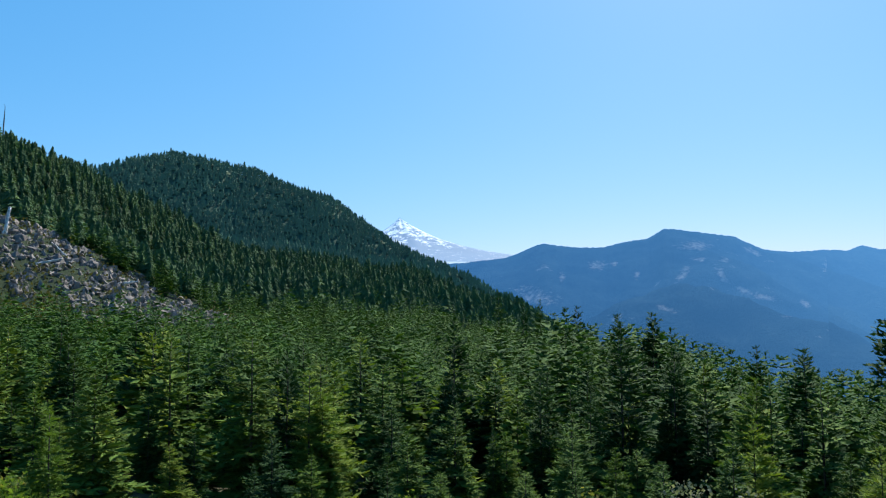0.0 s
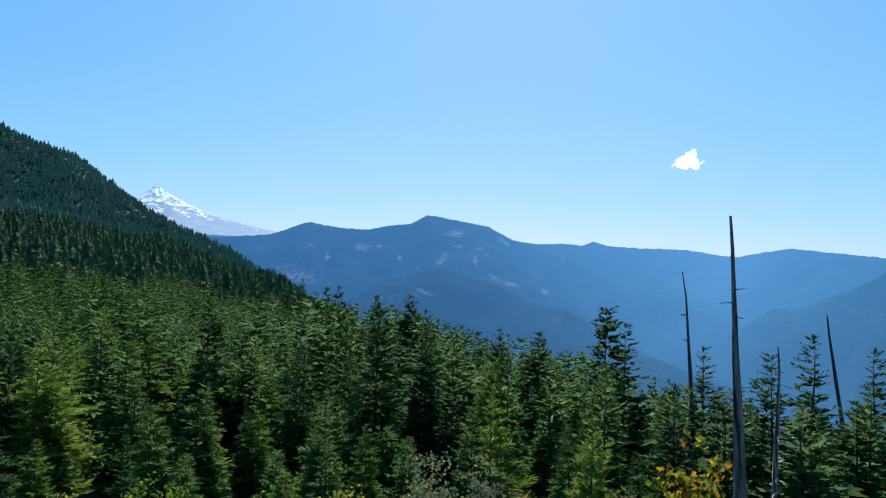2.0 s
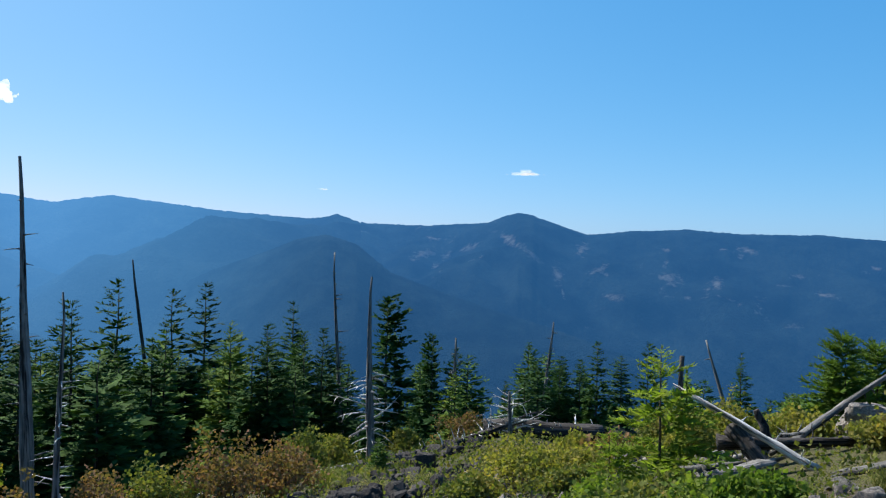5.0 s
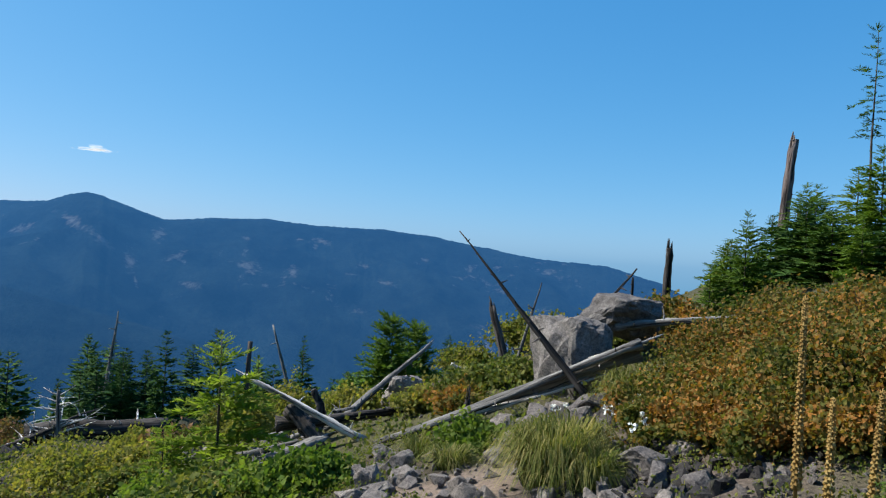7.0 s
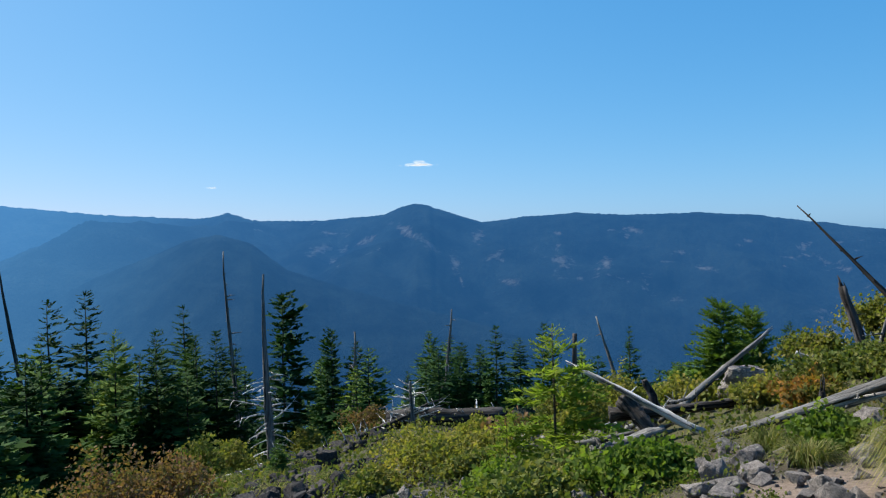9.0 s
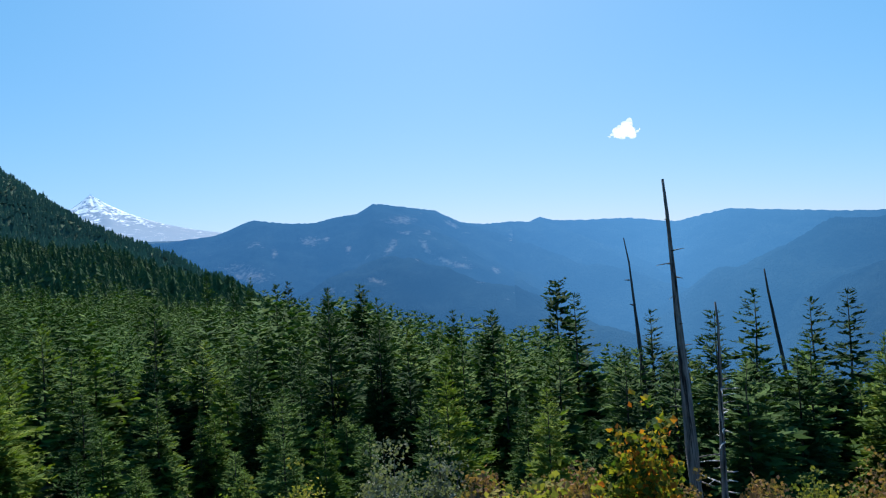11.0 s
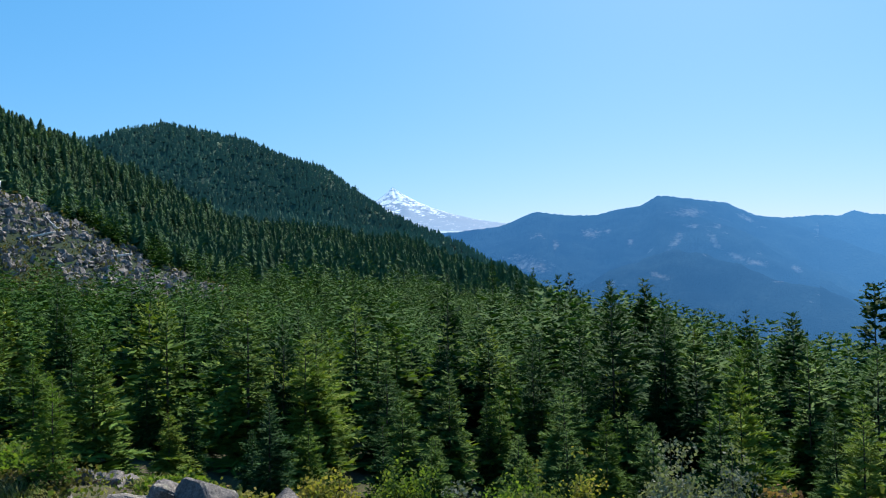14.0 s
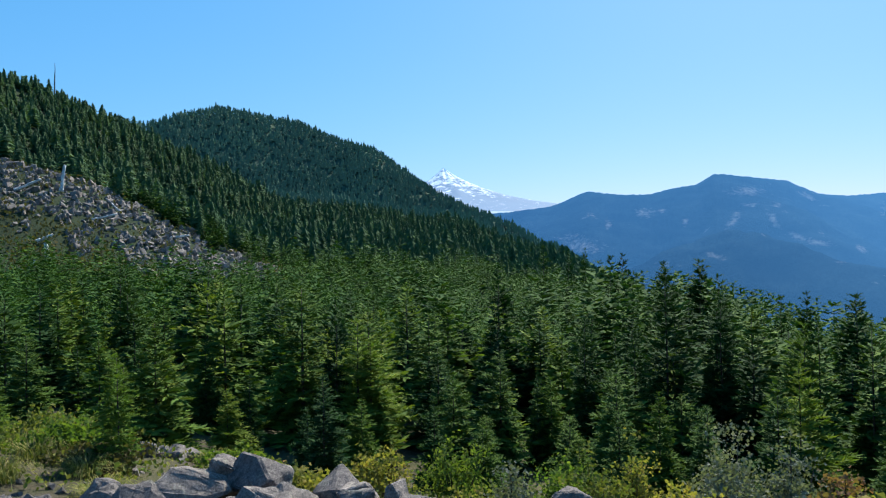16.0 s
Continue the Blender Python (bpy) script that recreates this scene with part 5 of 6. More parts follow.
for i, (x, y, r, f) in enumerate(((6.25, -2.35, 0.22, 0.6), (5.95, -2.1, 0.2, 0.6), (6.3, -2.85, 0.24, 0.6), (5.7, -1.25, 0.16, 0.7), (6.0, -1.5, 0.15, 0.7), (6.55, -2.2, 0.17, 0.7), (6.5, -2.6, 0.15, 0.8), (5.3, -1.0, 0.14, 0.7), (5.55, -0.85, 0.13, 0.8), (4.6, -2.55, 0.2, 0.6), (4.75, -2.9, 0.16, 0.6), (4.3, -2.45, 0.14, 0.7), (7.2, -0.4, 0.2, 0.6), (6.9, -1.2, 0.14, 0.7), (8.9, -1.5, 0.16, 0.7), (5.0, -2.9, 0.14, 0.7), (4.4, -3.9, 0.25, 0.7), (5.85, -1.02, 0.17, 0.8), (6.08, -1.25, 0.17, 0.8), (5.68, -1.22, 0.12, 0.8), (6.12, -0.98, 0.13, 0.8), (5.48, -1.06, 0.11, 0.9), (5.85, -2.16, 0.21, 0.8), (6.2, -2.4, 0.22, 0.8), (6.07, -2.7, 0.18, 0.8), (5.9, -2.86, 0.16, 0.8), (6.36, -2.62, 0.15, 0.9), (5.62, -2.3, 0.13, 0.8), (4.55, -2.3, 0.1, 0.8), (4.2, -2.2, 0.12, 0.8), (3.9, -2.35, 0.11, 0.8), (4.05, -2.6, 0.13, 0.8))):
    boulder(x, y, gz(x, y) + r * f * 0.35, (r, r * 0.85, r * f), "small angular grey rock beside the trail", "rocks beside the trail", i * 47, (i * 13 % 25, i * 7 % 20), i)
# the pile of blocks at the trail's edge
for i, (x, y, z, sx, sy, sz, d) in enumerate(((-1.97, 4.78, -0.14, 0.36, 0.32, 0.24, 0), (-1.36, 4.85, -0.20, 0.40, 0.34, 0.22, 0), (-1.00, 5.05, -0.20, 0.22, 0.26, 0.22, 0), (-0.70, 5.12, -0.16, 0.13, 0.16, 0.22, 1), (-2.28, 4.40, -0.06, 0.26, 0.24, 0.22, 0), (-2.62, 4.62, -0.10, 0.20, 0.2, 0.2, 1), (-2.22, 4.98, 0.0, 0.30, 0.26, 0.18, 1), (-2.95, 4.35, -0.06, 0.24, 0.22, 0.18, 0), (-3.3, 4.1, -0.08, 0.2, 0.2, 0.16, 0), (-1.72, 5.12, 0.0, 0.28, 0.24, 0.18, 0), (-2.45, 4.2, -0.16, 0.24, 0.2, 0.18, 1), (-0.42, 4.95, -0.36, 0.18, 0.2, 0.16, 0), (-1.6, 4.55, -0.3, 0.2, 0.18, 0.16, 1), (-2.8, 4.9, -0.1, 0.18, 0.2, 0.17, 0), (-0.85, 4.75, -0.34, 0.16, 0.16, 0.14, 0), (-3.1, 4.6, -0.12, 0.16, 0.15, 0.14, 1), (-0.92, 4.88, -0.18, 0.24, 0.22, 0.2, 0), (-1.15, 5.2, -0.14, 0.25, 0.22, 0.2, 1), (-0.58, 5.0, -0.26, 0.2, 0.2, 0.2, 0), (-2.0, 5.2, -0.02, 0.24, 0.22, 0.18, 0), (-1.62, 4.75, -0.16, 0.26, 0.24, 0.22, 1))):
    sx, sy, sz, top = sx * 1.15, sy * 1.15, max(sz, 0.92 * sx), z + sz * 0.80 - 0.05
    boulder(x, y, top - sz * 0.85, (sx, sy, sz), "angular grey block in a rock pile at the trail edge", "rock pile", i * 61, (i * 67 % 180, i * 41 % 120), i)
boulder(0.66, 6.35, -0.68, (0.26, 0.22, 0.19), "dark rounded rock among low brush", "rock pile", 15, (6, 0), 5, True)
for i, (x, y) in enumerate(((-4.05, 8.98), (-4.3, 8.6), (-3.8, 8.5), (-4.45, 9.3), (-3.7, 9.1), (-4.1, 8.2))):
    boulder(x, y, gz(x, y) + 0.06, (0.28 - 0.03 * i, 0.24, 0.16), "flat grey rock in a grassy gap between firs", "rocks between firs", i * 50, (8, i * 3), i)
boulder(12.2, 4.75, gz(12.2, 4.75) + 0.12, (0.2, 0.22, 0.28), "dark upright rock on the stony slope", "", 30, (0, 8), 1, True)


def rock_field(name, label, spots, mat, seed, pick, piece, group):
    """Loose stones too many to count, each a small angular block."""
    rnd = random.Random(seed)
    shapes = []
    for s in range(7):
        bm = bmesh.new()
        for _ in range(10):
            bm.verts.new(Vector((rnd.gauss(0, 1), rnd.gauss(0, 1), rnd.gauss(0, 1))).normalized() * rnd.uniform(0.75, 1.1))
        res = bmesh.ops.convex_hull(bm, input=bm.verts)
        bmesh.ops.delete(bm, geom=[g for g in res["geom_interior"] if isinstance(g, bmesh.types.BMVert)], context="VERTS")
        bm.verts.index_update()
        shapes.append((np.array([v.co[:] for v in bm.verts]), [tuple(v.index for v in f.verts) for f in bm.faces]))
        bm.free()
    soup = Soup()
    spots = sorted(spots, key=lambda q: -q[2])
    P = np.array(spots)
    heights = ground_height(P[:, 0], P[:, 1])
    single = STONES_DARK if mat is ROCK_DARK else STONES
    for n, ((x, y, r), z) in enumerate(zip(spots, heights)):
        k = rnd.randrange(len(shapes))
        turn = Euler([rnd.uniform(0, 6.28) for _ in range(3)])
        S = (r, r * rnd.uniform(0.6, 1), r * rnd.uniform(0.45, 0.9))
        if n < pick:
            ob = new("stone", single[k % 6])
            ob.matrix_world = Matrix.LocRotScale((x, y, z + r * 0.1), turn, S)
            tagged(ob, piece, "stone", group)
            continue
        V, F = shapes[k]
        soup.add((V * np.array(S)) @ np.array(turn.to_matrix()).T + np.array([x, y, z + r * 0.1]), F)
    ob = new(name, soup.mesh(name, mat))
    return tagged(ob, label, "rocks", kind="stuff")


rr_ = random.Random(5)
spots = []
for _ in range(7500):
    az, r = rr_.uniform(-42, -17), rr_.uniform(85, 165)
    x, y = polar(az, r)
    mid = float(np.interp(az, (-60, -42, -33, -27, -21, -15), (170, 158, 140, 127, 114, 102)))
    if on_talus(x, y) and r > mid - 24 + 5 * math.sin(az * 1.7):
        spots.append((x, y, 0.22 + 0.85 * rr_.random() ** 2.2))
rock_field("talus_rocks", "loose dark grey boulders of a rock slide", spots, ROCK, 6, 60, "large dark angular rock on the rock slide", "rock slide")
spots = []
for _ in range(500):
    x, y = rr_.gauss(9.0, 1.8), rr_.gauss(1.6, 1.3)
    spots.append((x, y, rr_.uniform(0.03, 0.11)))
for _ in range(520):
    x, y = rr_.gauss(5.4, 0.9), rr_.gauss(-1.5, 0.8)
    spots.append((x, y, 0.012 + 0.11 * rr_.random() ** 4))
for _ in range(320):
    x, y = rr_.gauss(-2.5, 1.6), rr_.gauss(5.2, 1.2)
    spots.append((x, y, rr_.uniform(0.03, 0.1)))
for _ in range(260):
    x, y = rr_.gauss(4.3, 0.8), rr_.gauss(-2.4, 0.5)
    spots.append((x, y, 0.012 + 0.10 * rr_.random() ** 3.5))
rock_field("loose_stones", "loose grey stones scattered on the hillside", spots, ROCK, 8, 100, "loose angular grey stone on the hillside", "loose stones")

spots = []
for _ in range(220):
    x, y = rr_.gauss(15.2, 1.3), rr_.gauss(6.6, 1.0)
    spots.append((x, y, 0.06 + 0.18 * rr_.random() ** 1.8))
for _ in range(190):
    x, y = rr_.gauss(10.9, 0.9), rr_.gauss(4.6, 0.6)
    spots.append((x, y, 0.05 + 0.16 * rr_.random() ** 1.5))
for _ in range(240):
    x, y = rr_.gauss(4.2, 0.5), rr_.gauss(-2.55, 0.28)
    spots.append((x, y, 0.02 + 0.09 * rr_.random() ** 2))
for _ in range(230):
    x, y = rr_.gauss(8.6, 0.55), rr_.gauss(3.9, 0.6)
    spots.append((x, y, 0.05 + 0.14 * rr_.random() ** 1.5))
rock_field("rubble", "dark grey angular rubble on the slope", spots, ROCK_DARK, 9, 135, "dark angular block of rubble", "rubble")


# ---- shrubs, grasses and small plants ----
def leaf_spray(rnd, centres, n, spread, size, lift=0.3, narrow=0.5):
    """Folded leaf blades gathered in sprigs: four points a leaf. spread and size may be one number or one a sprig."""
    C = np.repeat(np.asarray(centres, float).reshape(-1, 3), n, 0)
    N = len(C)
    spread = np.repeat(np.broadcast_to(spread, N // n), n)[:, None]
    size = np.repeat(np.broadcast_to(size, N // n), n)
    p = C + rnd.normal(0, 1, (N, 3)) * spread * np.array([1, 1, 0.75])
    d = rnd.normal(0, 1, (N, 3)) + np.array([0, 0, lift])
    d /= np.linalg.norm(d, axis=1, keepdims=True)
    s = np.cross(d, rnd.normal(0, 1, (N, 3)))
    s /= np.linalg.norm(s, axis=1, keepdims=True) + 1e-9
    ln = (size * (0.6 + 0.8 * rnd.rand(N)))[:, None]
    up = np.cross(s, d) * ln * 0.12
    V = np.stack([p, p + d * ln * 0.5 + s * ln * narrow + up, p + d * ln, p + d * ln * 0.5 - s * ln * narrow + up], 1).reshape(-1, 3)
    return V, np.arange(N * 4).reshape(N, 4)


def shrub(x, y, radius, height, leaf, sprigs, per, mat, label, seed, name="shrub", narrow=0.5, spread=0.09, sink=0.0, group="shrubs", stretch=1.0, turn=0.0, low=0.25):
    rnd = np.random.RandomState(seed)
    z = gz(x, y) - sink
    ob = tagged(new(name), label, "shrub", group)
    ob.matrix_world = pose(x, y, z, 0, 0, turn)
    centres = []
    stems = Soup()
    pr = random.Random(seed)
    for i in range(sprigs):
        a = rnd.rand() * 6.28
        e = rnd.rand() ** 0.7
        rr = radius * math.sqrt(rnd.rand()) * (0.75 + 0.3 * math.sin(a * 3 + seed) + 0.12 * rnd.randn())
        top = height * math.sqrt(max(0.05, 1 - (rr / (radius * 1.15)) ** 2)) * (0.85 + 0.2 * math.sin(a * 2 + rr * 5 + seed)) * (1 + 0.18 * rnd.randn())
        c = np.array([rr * math.cos(a) * stretch, rr * math.sin(a), top * (low + (1 - low) * e)])
        centres.append(c)
        if i % 6 == 0:
            b = np.array([c[0] * 0.25, c[1] * 0.25, -0.05])
            mid = (b + c) / 2 + np.array([0, 0, 0.1 * height])
            tube(stems, [tuple(b), tuple(mid), tuple(c)], [0.012 * height + 0.002, 0.008 * height + 0.002, 0.002], 4)
    V, F = leaf_spray(rnd, centres, per, spread * radius + 0.02, leaf, narrow=narrow)
    part("stem", stems.mesh("stem", BARK), ob)
    part("foliage", face_mesh("foliage", V, F, mat), ob)
    return ob


# the large vine maple thicket on the bank
THICKET = "thicket on the bank"
for i, (x, y, r, top) in enumerate(((5.35, -3.55, 0.62, 0.95), (4.75, -3.75, 0.7, 1.2), (4.25, -3.85, 0.62, 1.35), (6.0, -4.05, 0.7, 1.15), (5.2, -4.5, 0.8, 1.4), (4.3, -4.6, 0.7, 1.6), (6.5, -4.9, 0.7, 1.35), (3.7, -4.2, 0.6, 1.5), (5.9, -5.4, 0.8, 1.5), (4.9, -3.25, 0.42, 0.8), (5.6, -3.1, 0.36, 0.65), (3.55, -3.75, 0.4, 1.3), (5.6, -3.9, 0.5, 1.15), (4.5, -3.4, 0.4, 0.9), (4.35, -3.1, 0.35, 0.68), (4.0, -3.45, 0.35, 0.85), (4.75, -3.05, 0.3, 0.55), (3.75, -3.62, 0.3, 1.0), (5.15, -3.05, 0.3, 0.5), (5.0, -2.75, 0.2, 0.58))):
    shrub(x, y, r, max(0.3, top - gz(x, y)), 0.028, int(150 * r / 0.6), 52, MAPLE, "dense shrub with leaves turning orange and dull green", 100 + i, "vine_maple", group=THICKET, spread=0.085, low=0.3)
# golden maple and its neighbours below the trail
for i, (x, y, r, h) in enumerate(((4.80, 6.20, 0.42, 1.75), (4.45, 6.35, 0.4, 1.15), (5.1, 6.5, 0.4, 1.1))):
    shrub(x, y, r, h, 0.066, 130, 16, MAPLE_GOLD, "young maple with yellow and orange autumn leaves", 120 + i, "maple_bush")
for i, (x, y, r, h) in enumerate(((3.15, 6.0, 0.5, 1.05), (3.7, 6.3, 0.5, 1.1), (3.9, 5.7, 0.4, 0.9), (2.6, 6.4, 0.45, 0.8))):
    shrub(x, y, r, h, 0.07, 70, 14, YELLOW, "low shrub with yellow-green leaves below the trail", 130 + i)
for i, (x, y, r, h) in enumerate(((9.2, 6.7, 0.85, 0.95), (10.1, 6.3, 0.7, 0.8), (8.4, 7.3, 0.7, 0.8), (7.3, 7.0, 0.6, 0.7), (6.2, 7.2, 0.5, 0.6), (6.6, 8.0, 0.5, 0.9), (4.4, 7.6, 0.5, 1.2), (5.0, 7.9, 0.55, 1.2), (3.6, 7.8, 0.5, 1.2), (5.7, 7.2, 0.45, 1.0), (7.7, 7.7, 0.5, 0.8))):
    shrub(x, y, r, h, 0.05, 150, 20, PINK if i != 2 else HUCKLE, "bushy shrub with reddish and olive leaves", 140 + i)
for i, (x, y, r, h) in enumerate(((8.94, 1.95, 0.85, 0.46), (8.2, 2.4, 0.4, 0.2), (9.4, 1.4, 0.45, 0.26), (8.3, 1.2, 0.35, 0.2))):
    shrub(x, y, r, h, 0.042, 170, 22, YELLOW if i % 2 == 0 else HUCKLE, "spreading shrub with yellow-green autumn leaves", 150 + i)
for i, (x, y, r, h) in enumerate(((16.0, 8.9, 0.7, 0.9), (14.8, 8.9, 0.7, 0.9), (20.5, 7.2, 0.9, 1.1), (18.9, 8.3, 0.6, 0.8), (12.6, 9.2, 0.6, 0.6), (19.2, 3.4, 0.7, 0.5), (15.5, 2.8, 0.7, 0.5), (14.4, 1.6, 0.7, 0.6), (12.4, 1.4, 0.6, 0.5))):
    shrub(x, y, r, h, 0.07, 110, 18, (YELLOW, HUCKLE, PINK)[i % 3], "shrub with yellowing leaves on the stony slope", 170 + i)
for i, (x, y, r, h) in enumerate(((8.6, -1.75, 0.35, 0.22), (8.6, -2.35, 0.35, 0.25), (8.0, -2.1, 0.3, 0.2), (9.8, -1.1, 0.4, 0.3), (10.2, -2.6, 0.4, 0.35), (8.2, -2.7, 0.35, 0.25), (7.6, -2.0, 0.3, 0.2), (10.4, -3.4, 0.5, 0.45), (9.6, -3.7, 0.4, 0.35), (8.6, -3.9, 0.4, 0.3), (7.9, -4.4, 0.45, 0.4), (10.9, -0.3, 0.5, 0.6), (9.9, 0.1, 0.4, 0.5), (10.6, 0.5, 0.45, 0.55))):
    shrub(x, y, r, h, 0.042, 120, 24, (YELLOW, HUCKLE, MAPLE, YELLOW)[i % 4], "low shrub with green, yellow and orange leaves", 190 + i)
for i, (x, y, r, h) in enumerate(((6.3, -0.65, 0.4, 0.2), (6.2, -0.4, 0.45, 0.28), (6.6, 0.1, 0.45, 0.26), (6.35, -1.88, 0.28, 0.18), (6.9, 0.7, 0.4, 0.26), (5.9, 0.3, 0.45, 0.28))):
    shrub(x, y, r, h, 0.045, 110, 20, (GREEN, GREEN, HUCKLE)[i % 3], "low green leafy shrub beside the trail", 210 + i)
for i, (x, y, r, h) in enumerate(((3.05, 9.8, 0.75, 1.4), (3.7, 9.4, 0.6, 1.3), (2.9, 8.9, 0.6, 0.95))):
    shrub(x, y, r, h, 0.045, 210, 22, SILVER, "grey-leaved shrub at the forest edge", 230 + i)
for i, (x, y, r, h) in enumerate(((2.2, 8.2, 0.6, 0.5), (1.2, 9.2, 0.6, 0.6), (0.2, 9.0, 0.5, 0.5), (3.6, 8.0, 0.5, 0.5), (-0.6, 10.4, 0.6, 0.6), (-1.6, 9.4, 0.5, 0.4), (-5.5, 8.6, 0.7, 0.5), (-6.2, 9.6, 0.6, 0.5), (4.6, 9.0, 0.6, 0.6), (0.9, 10.8, 0.6, 0.6), (1.9, 10.2, 0.5, 0.7), (-3.0, 8.0, 0.4, 0.3), (2.9, 7.2, 0.5, 0.5), (-0.2, 7.4, 0.5, 0.35), (-4.6, 7.4, 0.6, 0.35), (-5.6, 7.0, 0.6, 0.35), (-3.9, 6.8, 0.5, 0.25), (-6.6, 8.4, 0.6, 0.5), (-2.2, 7.0, 0.5, 0.3), (0.6, 7.6, 0.5, 0.4), (1.4, 7.2, 0.4, 0.35))):
    shrub(x, y, r, h * (0.8 if x < -2.5 else 1.5 if y > 8 else 1.1), 0.045, 110, 20, ((HUCKLE, BRUSH, GREEN) if x < -2.5 else (YELLOW, HUCKLE, SILVER, YELLOW, GREEN))[i % (3 if x < -2.5 else 5)], "low brush with yellow-green leaves under the firs", 240 + i)


def grass_tuft(x, y, radius, height, blades, label, seed):
    rnd = np.random.RandomState(seed)
    V, F = [], []
    for _ in range(blades):
        a = rnd.rand() * 6.28
        q = radius * 0.45 * math.sqrt(rnd.rand())
        p = np.array([q * math.cos(a), q * math.sin(a), -0.02])
        b = a + rnd.randn() * 0.6
        out = np.array([math.cos(b), math.sin(b), 0])
        s = np.array([-math.sin(b), math.cos(b), 0]) * 0.0035
        ln = height * (0.6 + 0.6 * rnd.rand())
        bend = 0.25 + 0.7 * rnd.rand()
        k = len(V)
        m1 = p + np.array([0, 0, ln * 0.55]) + out * radius * 0.25 * bend
        m2 = p + np.array([0, 0, ln * (0.95 - 0.35 * bend)]) + out * radius * 0.75 * bend
        tip = p + np.array([0, 0, ln * (0.95 - 0.85 * bend)]) + out * radius * 1.15 * bend
        V.extend([p - s, p + s, m1 + s, m1 - s, m2 + s * 0.7, m2 - s * 0.7, tip])
        F.extend([(k, k + 1, k + 2, k + 3), (k + 3, k + 2, k + 4, k + 5), (k + 5, k + 4, k + 6)])
    ob = new("grass_tuft", mesh_from("grass_tuft", np.array(V).tolist(), F, GRASS))
    ob.matrix_world = pose(x, y, gz(x, y))
    return tagged(ob, label, "grass", "grass tufts")


for i, (x, y, r, h, n) in enumerate(((4.82, -2.03, 0.36, 0.42, 1500), (5.05, -2.22, 0.34, 0.38, 1100), (4.6, -2.2, 0.24, 0.26, 500), (6.1, -3.1, 0.28, 0.36, 700), (5.9, -1.62, 0.24, 0.2, 450), (6.45, -1.45, 0.22, 0.22, 260), (-3.2, 5.6, 0.3, 0.2, 260), (-3.8, 6.4, 0.3, 0.22, 260), (-4.6, 6.9, 0.3, 0.25, 260), (-0.3, 6.2, 0.25, 0.25, 220), (-5.2, 7.6, 0.3, 0.25, 240), (-2.9, 7.2, 0.3, 0.2, 220), (8.9, 3.2, 0.25, 0.22, 240), (9.6, 4.4, 0.25, 0.22, 220), (10.3, 5.2, 0.3, 0.25, 220), (9.8, 3.7, 0.25, 0.2, 220), (11.5, 5.3, 0.3, 0.25, 220), (8.0, 4.4, 0.25, 0.25, 220), (11.0, 6.0, 0.35, 0.35, 240), (6.0, 5.6, 0.3, 0.3, 240), (-5.0, 6.2, 0.35, 0.25, 300), (-5.8, 6.6, 0.35, 0.28, 300), (-4.2, 5.8, 0.3, 0.22, 260), (-6.4, 7.4, 0.35, 0.3, 280), (-4.9, 8.2, 0.35, 0.25, 260), (-5.6, 8.8, 0.35, 0.28, 260), (-3.4, 8.4, 0.3, 0.22, 240), (-4.4, 7.6, 0.3, 0.22, 240), (-6.9, 6.6, 0.35, 0.28, 260))):
    grass_tuft(x, y, r, h, n, "arching tuft of yellow-green dry grass", 300 + i)


def low_growth():
    """Small plants that cloak the ground between the shrubs."""
    rnd = np.random.RandomState(9)
    C = []
    for x0, x1, y0, y1, n in ((6, 15, -5, 8, 1900), (-7, 6, 5.5, 13, 1500), (12, 23, -3, 13, 1500)):
        C.append(np.stack([rnd.uniform(x0, x1, n), rnd.uniform(y0, y1, n)], 1))
    C = np.concatenate(C)
    C = C[np.hypot(C[:, 0] - 5.3, C[:, 1] + 1.7) > 0.9]
    C = C[np.hypot((C[:, 0] - 8.6) / 0.8, (C[:, 1] - 3.9) / 0.8) > 1]
    r = np.hypot(C[:, 0], C[:, 1])
    P = np.column_stack([C, ground_height(C[:, 0], C[:, 1]) + 0.03])
    V, F = leaf_spray(rnd, P, 9, 0.07 + 0.004 * r, 0.035 + 0.0022 * r, lift=0.9, narrow=0.4)
    n = 1900
    C = np.stack([rnd.uniform(2.4, 7.5, n), rnd.uniform(-4.5, 1.5, n)], 1)
    C = C[np.hypot(C[:, 0] - 4.6, C[:, 1] + 1.9) + 1.3 * value_noise(C[:, 0] * 2, C[:, 1] * 2) > 1.0]
    P = np.column_stack([C, ground_height(C[:, 0], C[:, 1]) + 0.02])
    V2, F2 = leaf_spray(rnd, P, 20, 0.05, 0.024, lift=1.2, narrow=0.35)
    V, F = np.concatenate([V, V2]), np.concatenate([F, F2 + len(V)])
    ob = new("low_plants", face_mesh("low_plants", V, F, HUCKLE))
    tagged(ob, "low green and yellow ground plants between rocks", "ground plants", kind="stuff")
    az, r = rnd.uniform(-44, -16, 2600), rnd.uniform(80, 165, 2600)
    x, y = polar(az, r)
    mid = np.interp(az, (-60, -42, -33, -27, -21, -15), (170, 158, 140, 127, 114, 102))
    keep = on_talus(x, y) & ((r < mid - 20) | (rnd.rand(len(r)) < 0.3))
    x, y = x[keep], y[keep]
    P = np.column_stack([x, y, ground_height(x, y) + 0.1])
    V, F = leaf_spray(rnd, P, 12, 0.8, 0.45, lift=0.9, narrow=0.35)
    ob = new("talus_brush", face_mesh("talus_brush", V, F, BRUSH))
    tagged(ob, "patchy olive and yellow brush on the rock slide", "brush", kind="stuff")


low_growth()


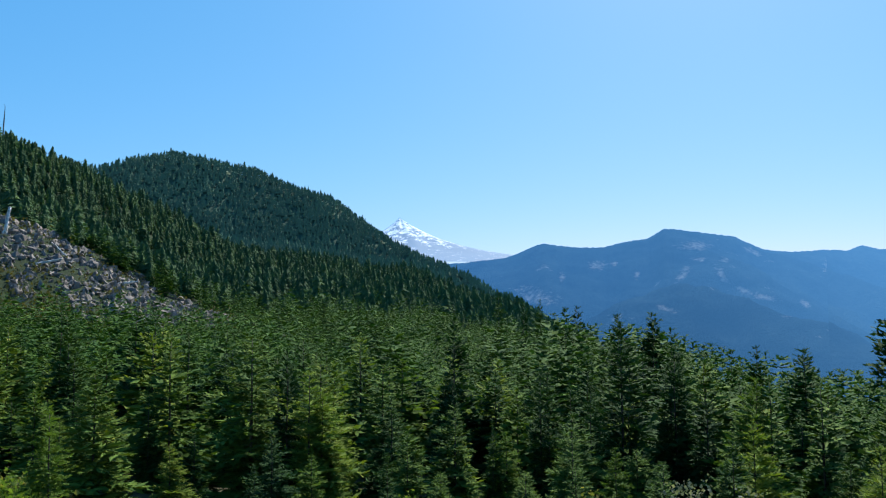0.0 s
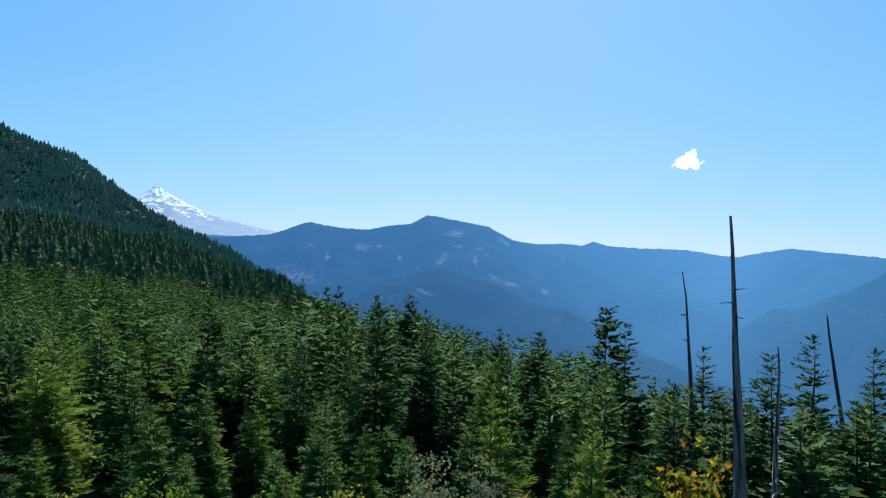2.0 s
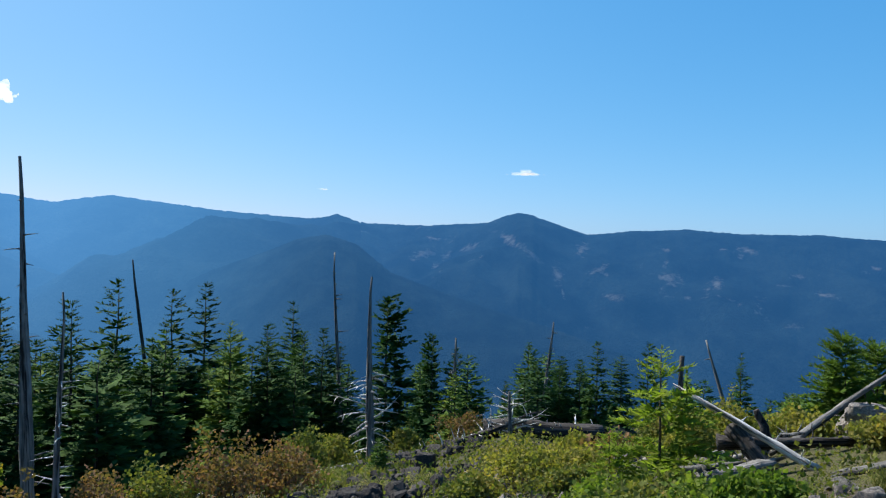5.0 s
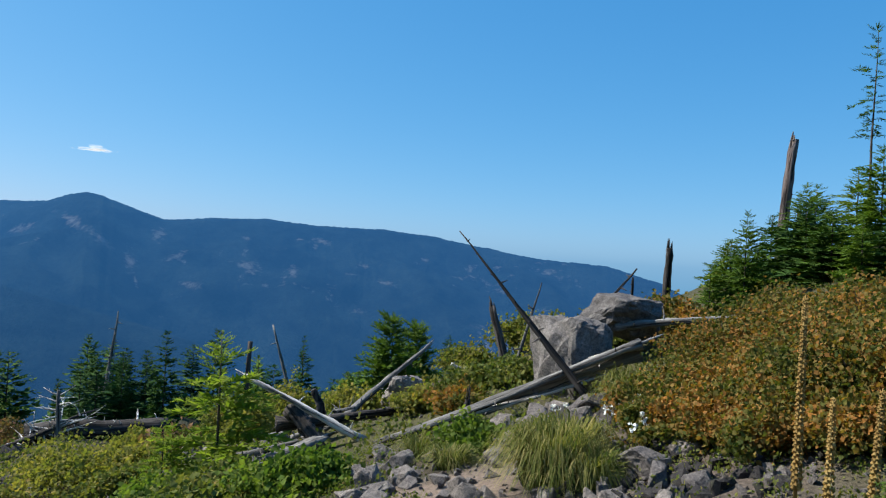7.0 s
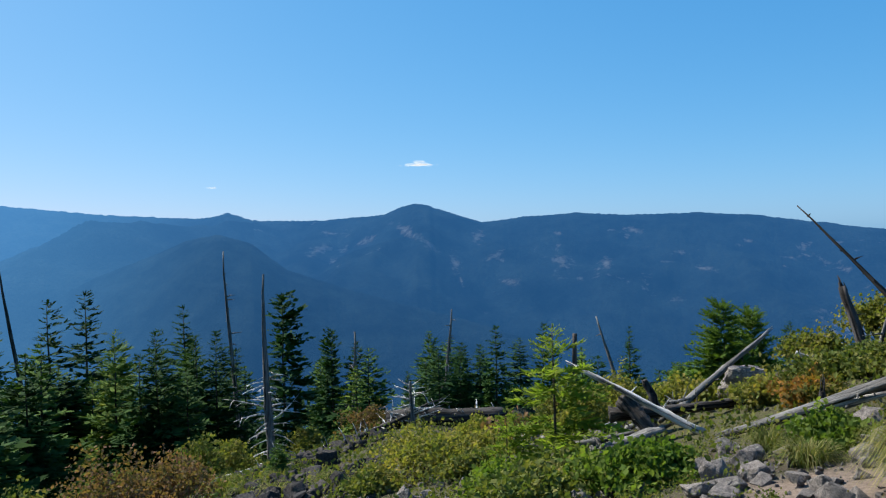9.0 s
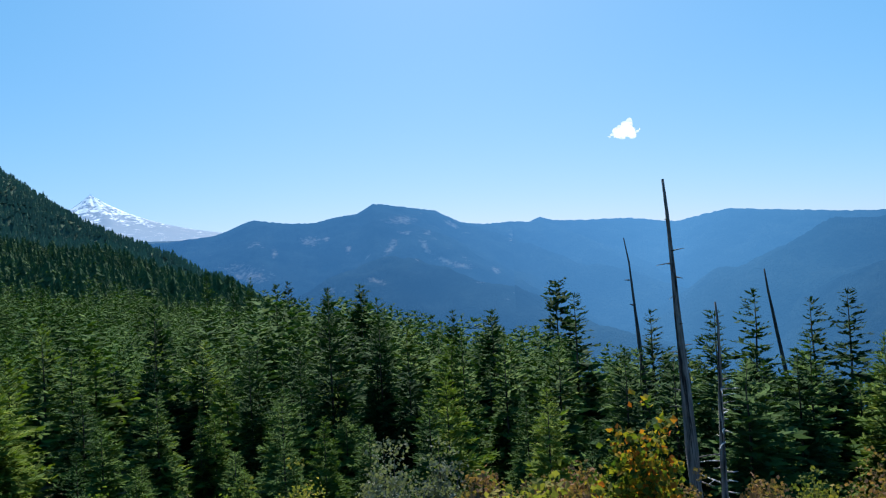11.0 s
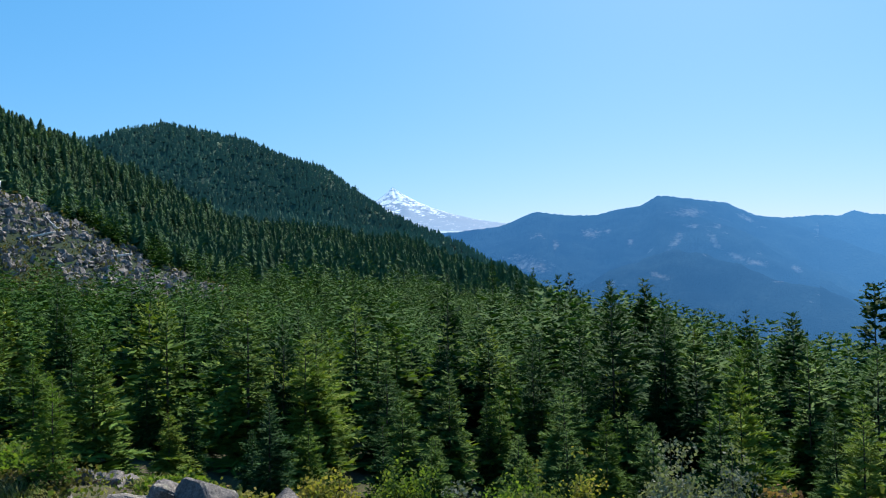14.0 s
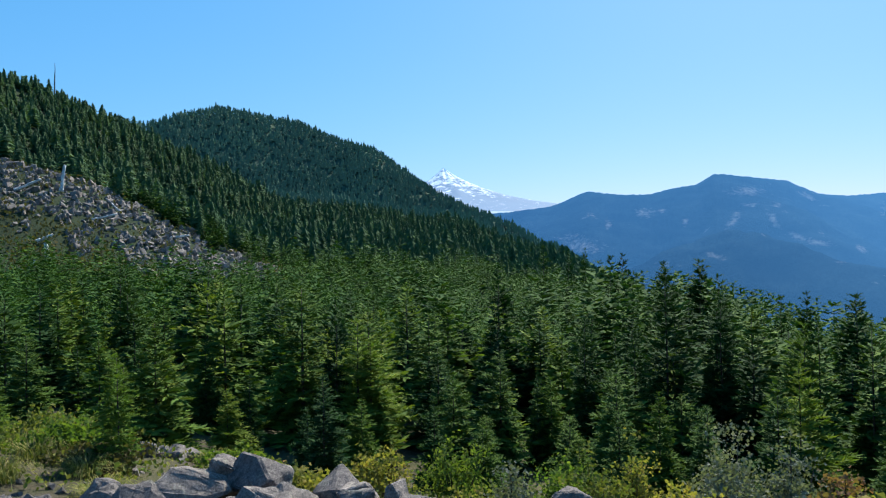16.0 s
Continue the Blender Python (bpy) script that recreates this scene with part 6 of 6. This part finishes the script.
def seed_stalk(x, y, ztop, label, seed, first=0.12):
    """A dried flower stalk set with rows of seed capsules."""
    rnd = random.Random(seed)
    z = gz(x, y)
    h = ztop - z
    ob = tagged(new("dried_flower_stalk"), label, "plant", "dried stalks")
    ob.matrix_world = pose(x, y, z, rnd.uniform(-2, 2), rnd.uniform(-2, 2), 0)
    s = Soup()
    tube(s, [(0, 0, -0.05), (0.006, 0.004, h * 0.5), (0, 0, h)], [0.010, 0.008, 0.003], 6)
    part("stem", s.mesh("stem", STALK, True), ob)
    s = Soup()
    zz = h * first
    k = 0
    while zz < h * 0.99:
        t = zz / h
        for j in range(4):
            a = k * 0.8 + j * 1.571
            q = 0.021 * (1 - 0.55 * t)
            c = Vector((q * math.cos(a), q * math.sin(a), zz + rnd.uniform(-0.005, 0.005)))
            w = 0.0105 * (1 - 0.45 * t) * rnd.uniform(0.8, 1.25)
            s.add([c + Vector(v) * w for v in ((1, 0, 0), (-1, 0, 0), (0, 1, 0), (0, -1, 0), (0, 0, 1.5), (0, 0, -1.2))], [(0, 2, 4), (2, 1, 4), (1, 3, 4), (3, 0, 4), (2, 0, 5), (1, 2, 5), (3, 1, 5), (0, 3, 5)])
        zz += 0.016 * (1 - 0.4 * t)
        k += 1
    part("seed_spike", s.mesh("seed_spike", STALK), ob)
    return ob


for i, (x, y, zt) in enumerate(((3.50, -2.75, 1.47), (3.34, -2.79, 1.04), (3.31, -2.98, 1.09))):
    seed_stalk(x, y, zt, "tall dried flower stalk with brown seed capsules", 400 + i)

WHITE, wnt = material("white_petals")
surface(wnt, rgb(0.75, 0.75, 0.70), 0.7)
for i, (x, y) in enumerate(((5.55, -2.72), (5.5, -2.85), (5.35, -2.95), (5.3, -3.02), (4.9, -2.62), (6.1, -2.5))):
    rnd = np.random.RandomState(500 + i)
    ob = tagged(new("white_wildflower"), "small clump of white wildflowers among rocks", "flower", "wildflowers")
    ob.matrix_world = pose(x, y, gz(x, y))
    st = Soup()
    for _ in range(7):
        p = Vector((rnd.uniform(-0.06, 0.06), rnd.uniform(-0.06, 0.06), rnd.uniform(0.14, 0.24)))
        tube(st, [(p.x * 0.4, p.y * 0.4, -0.01), tuple(p)], [0.002, 0.0015], 4)
        v, f = leaf_spray(rnd, [tuple(p)], 7, 0.008, 0.02, lift=1.5)
        hd = Soup()
        hd.add(v, f)
        part("flower_head", hd.mesh("flower_head", WHITE), ob)
    part("stem", st.mesh("stem", GRASS), ob)
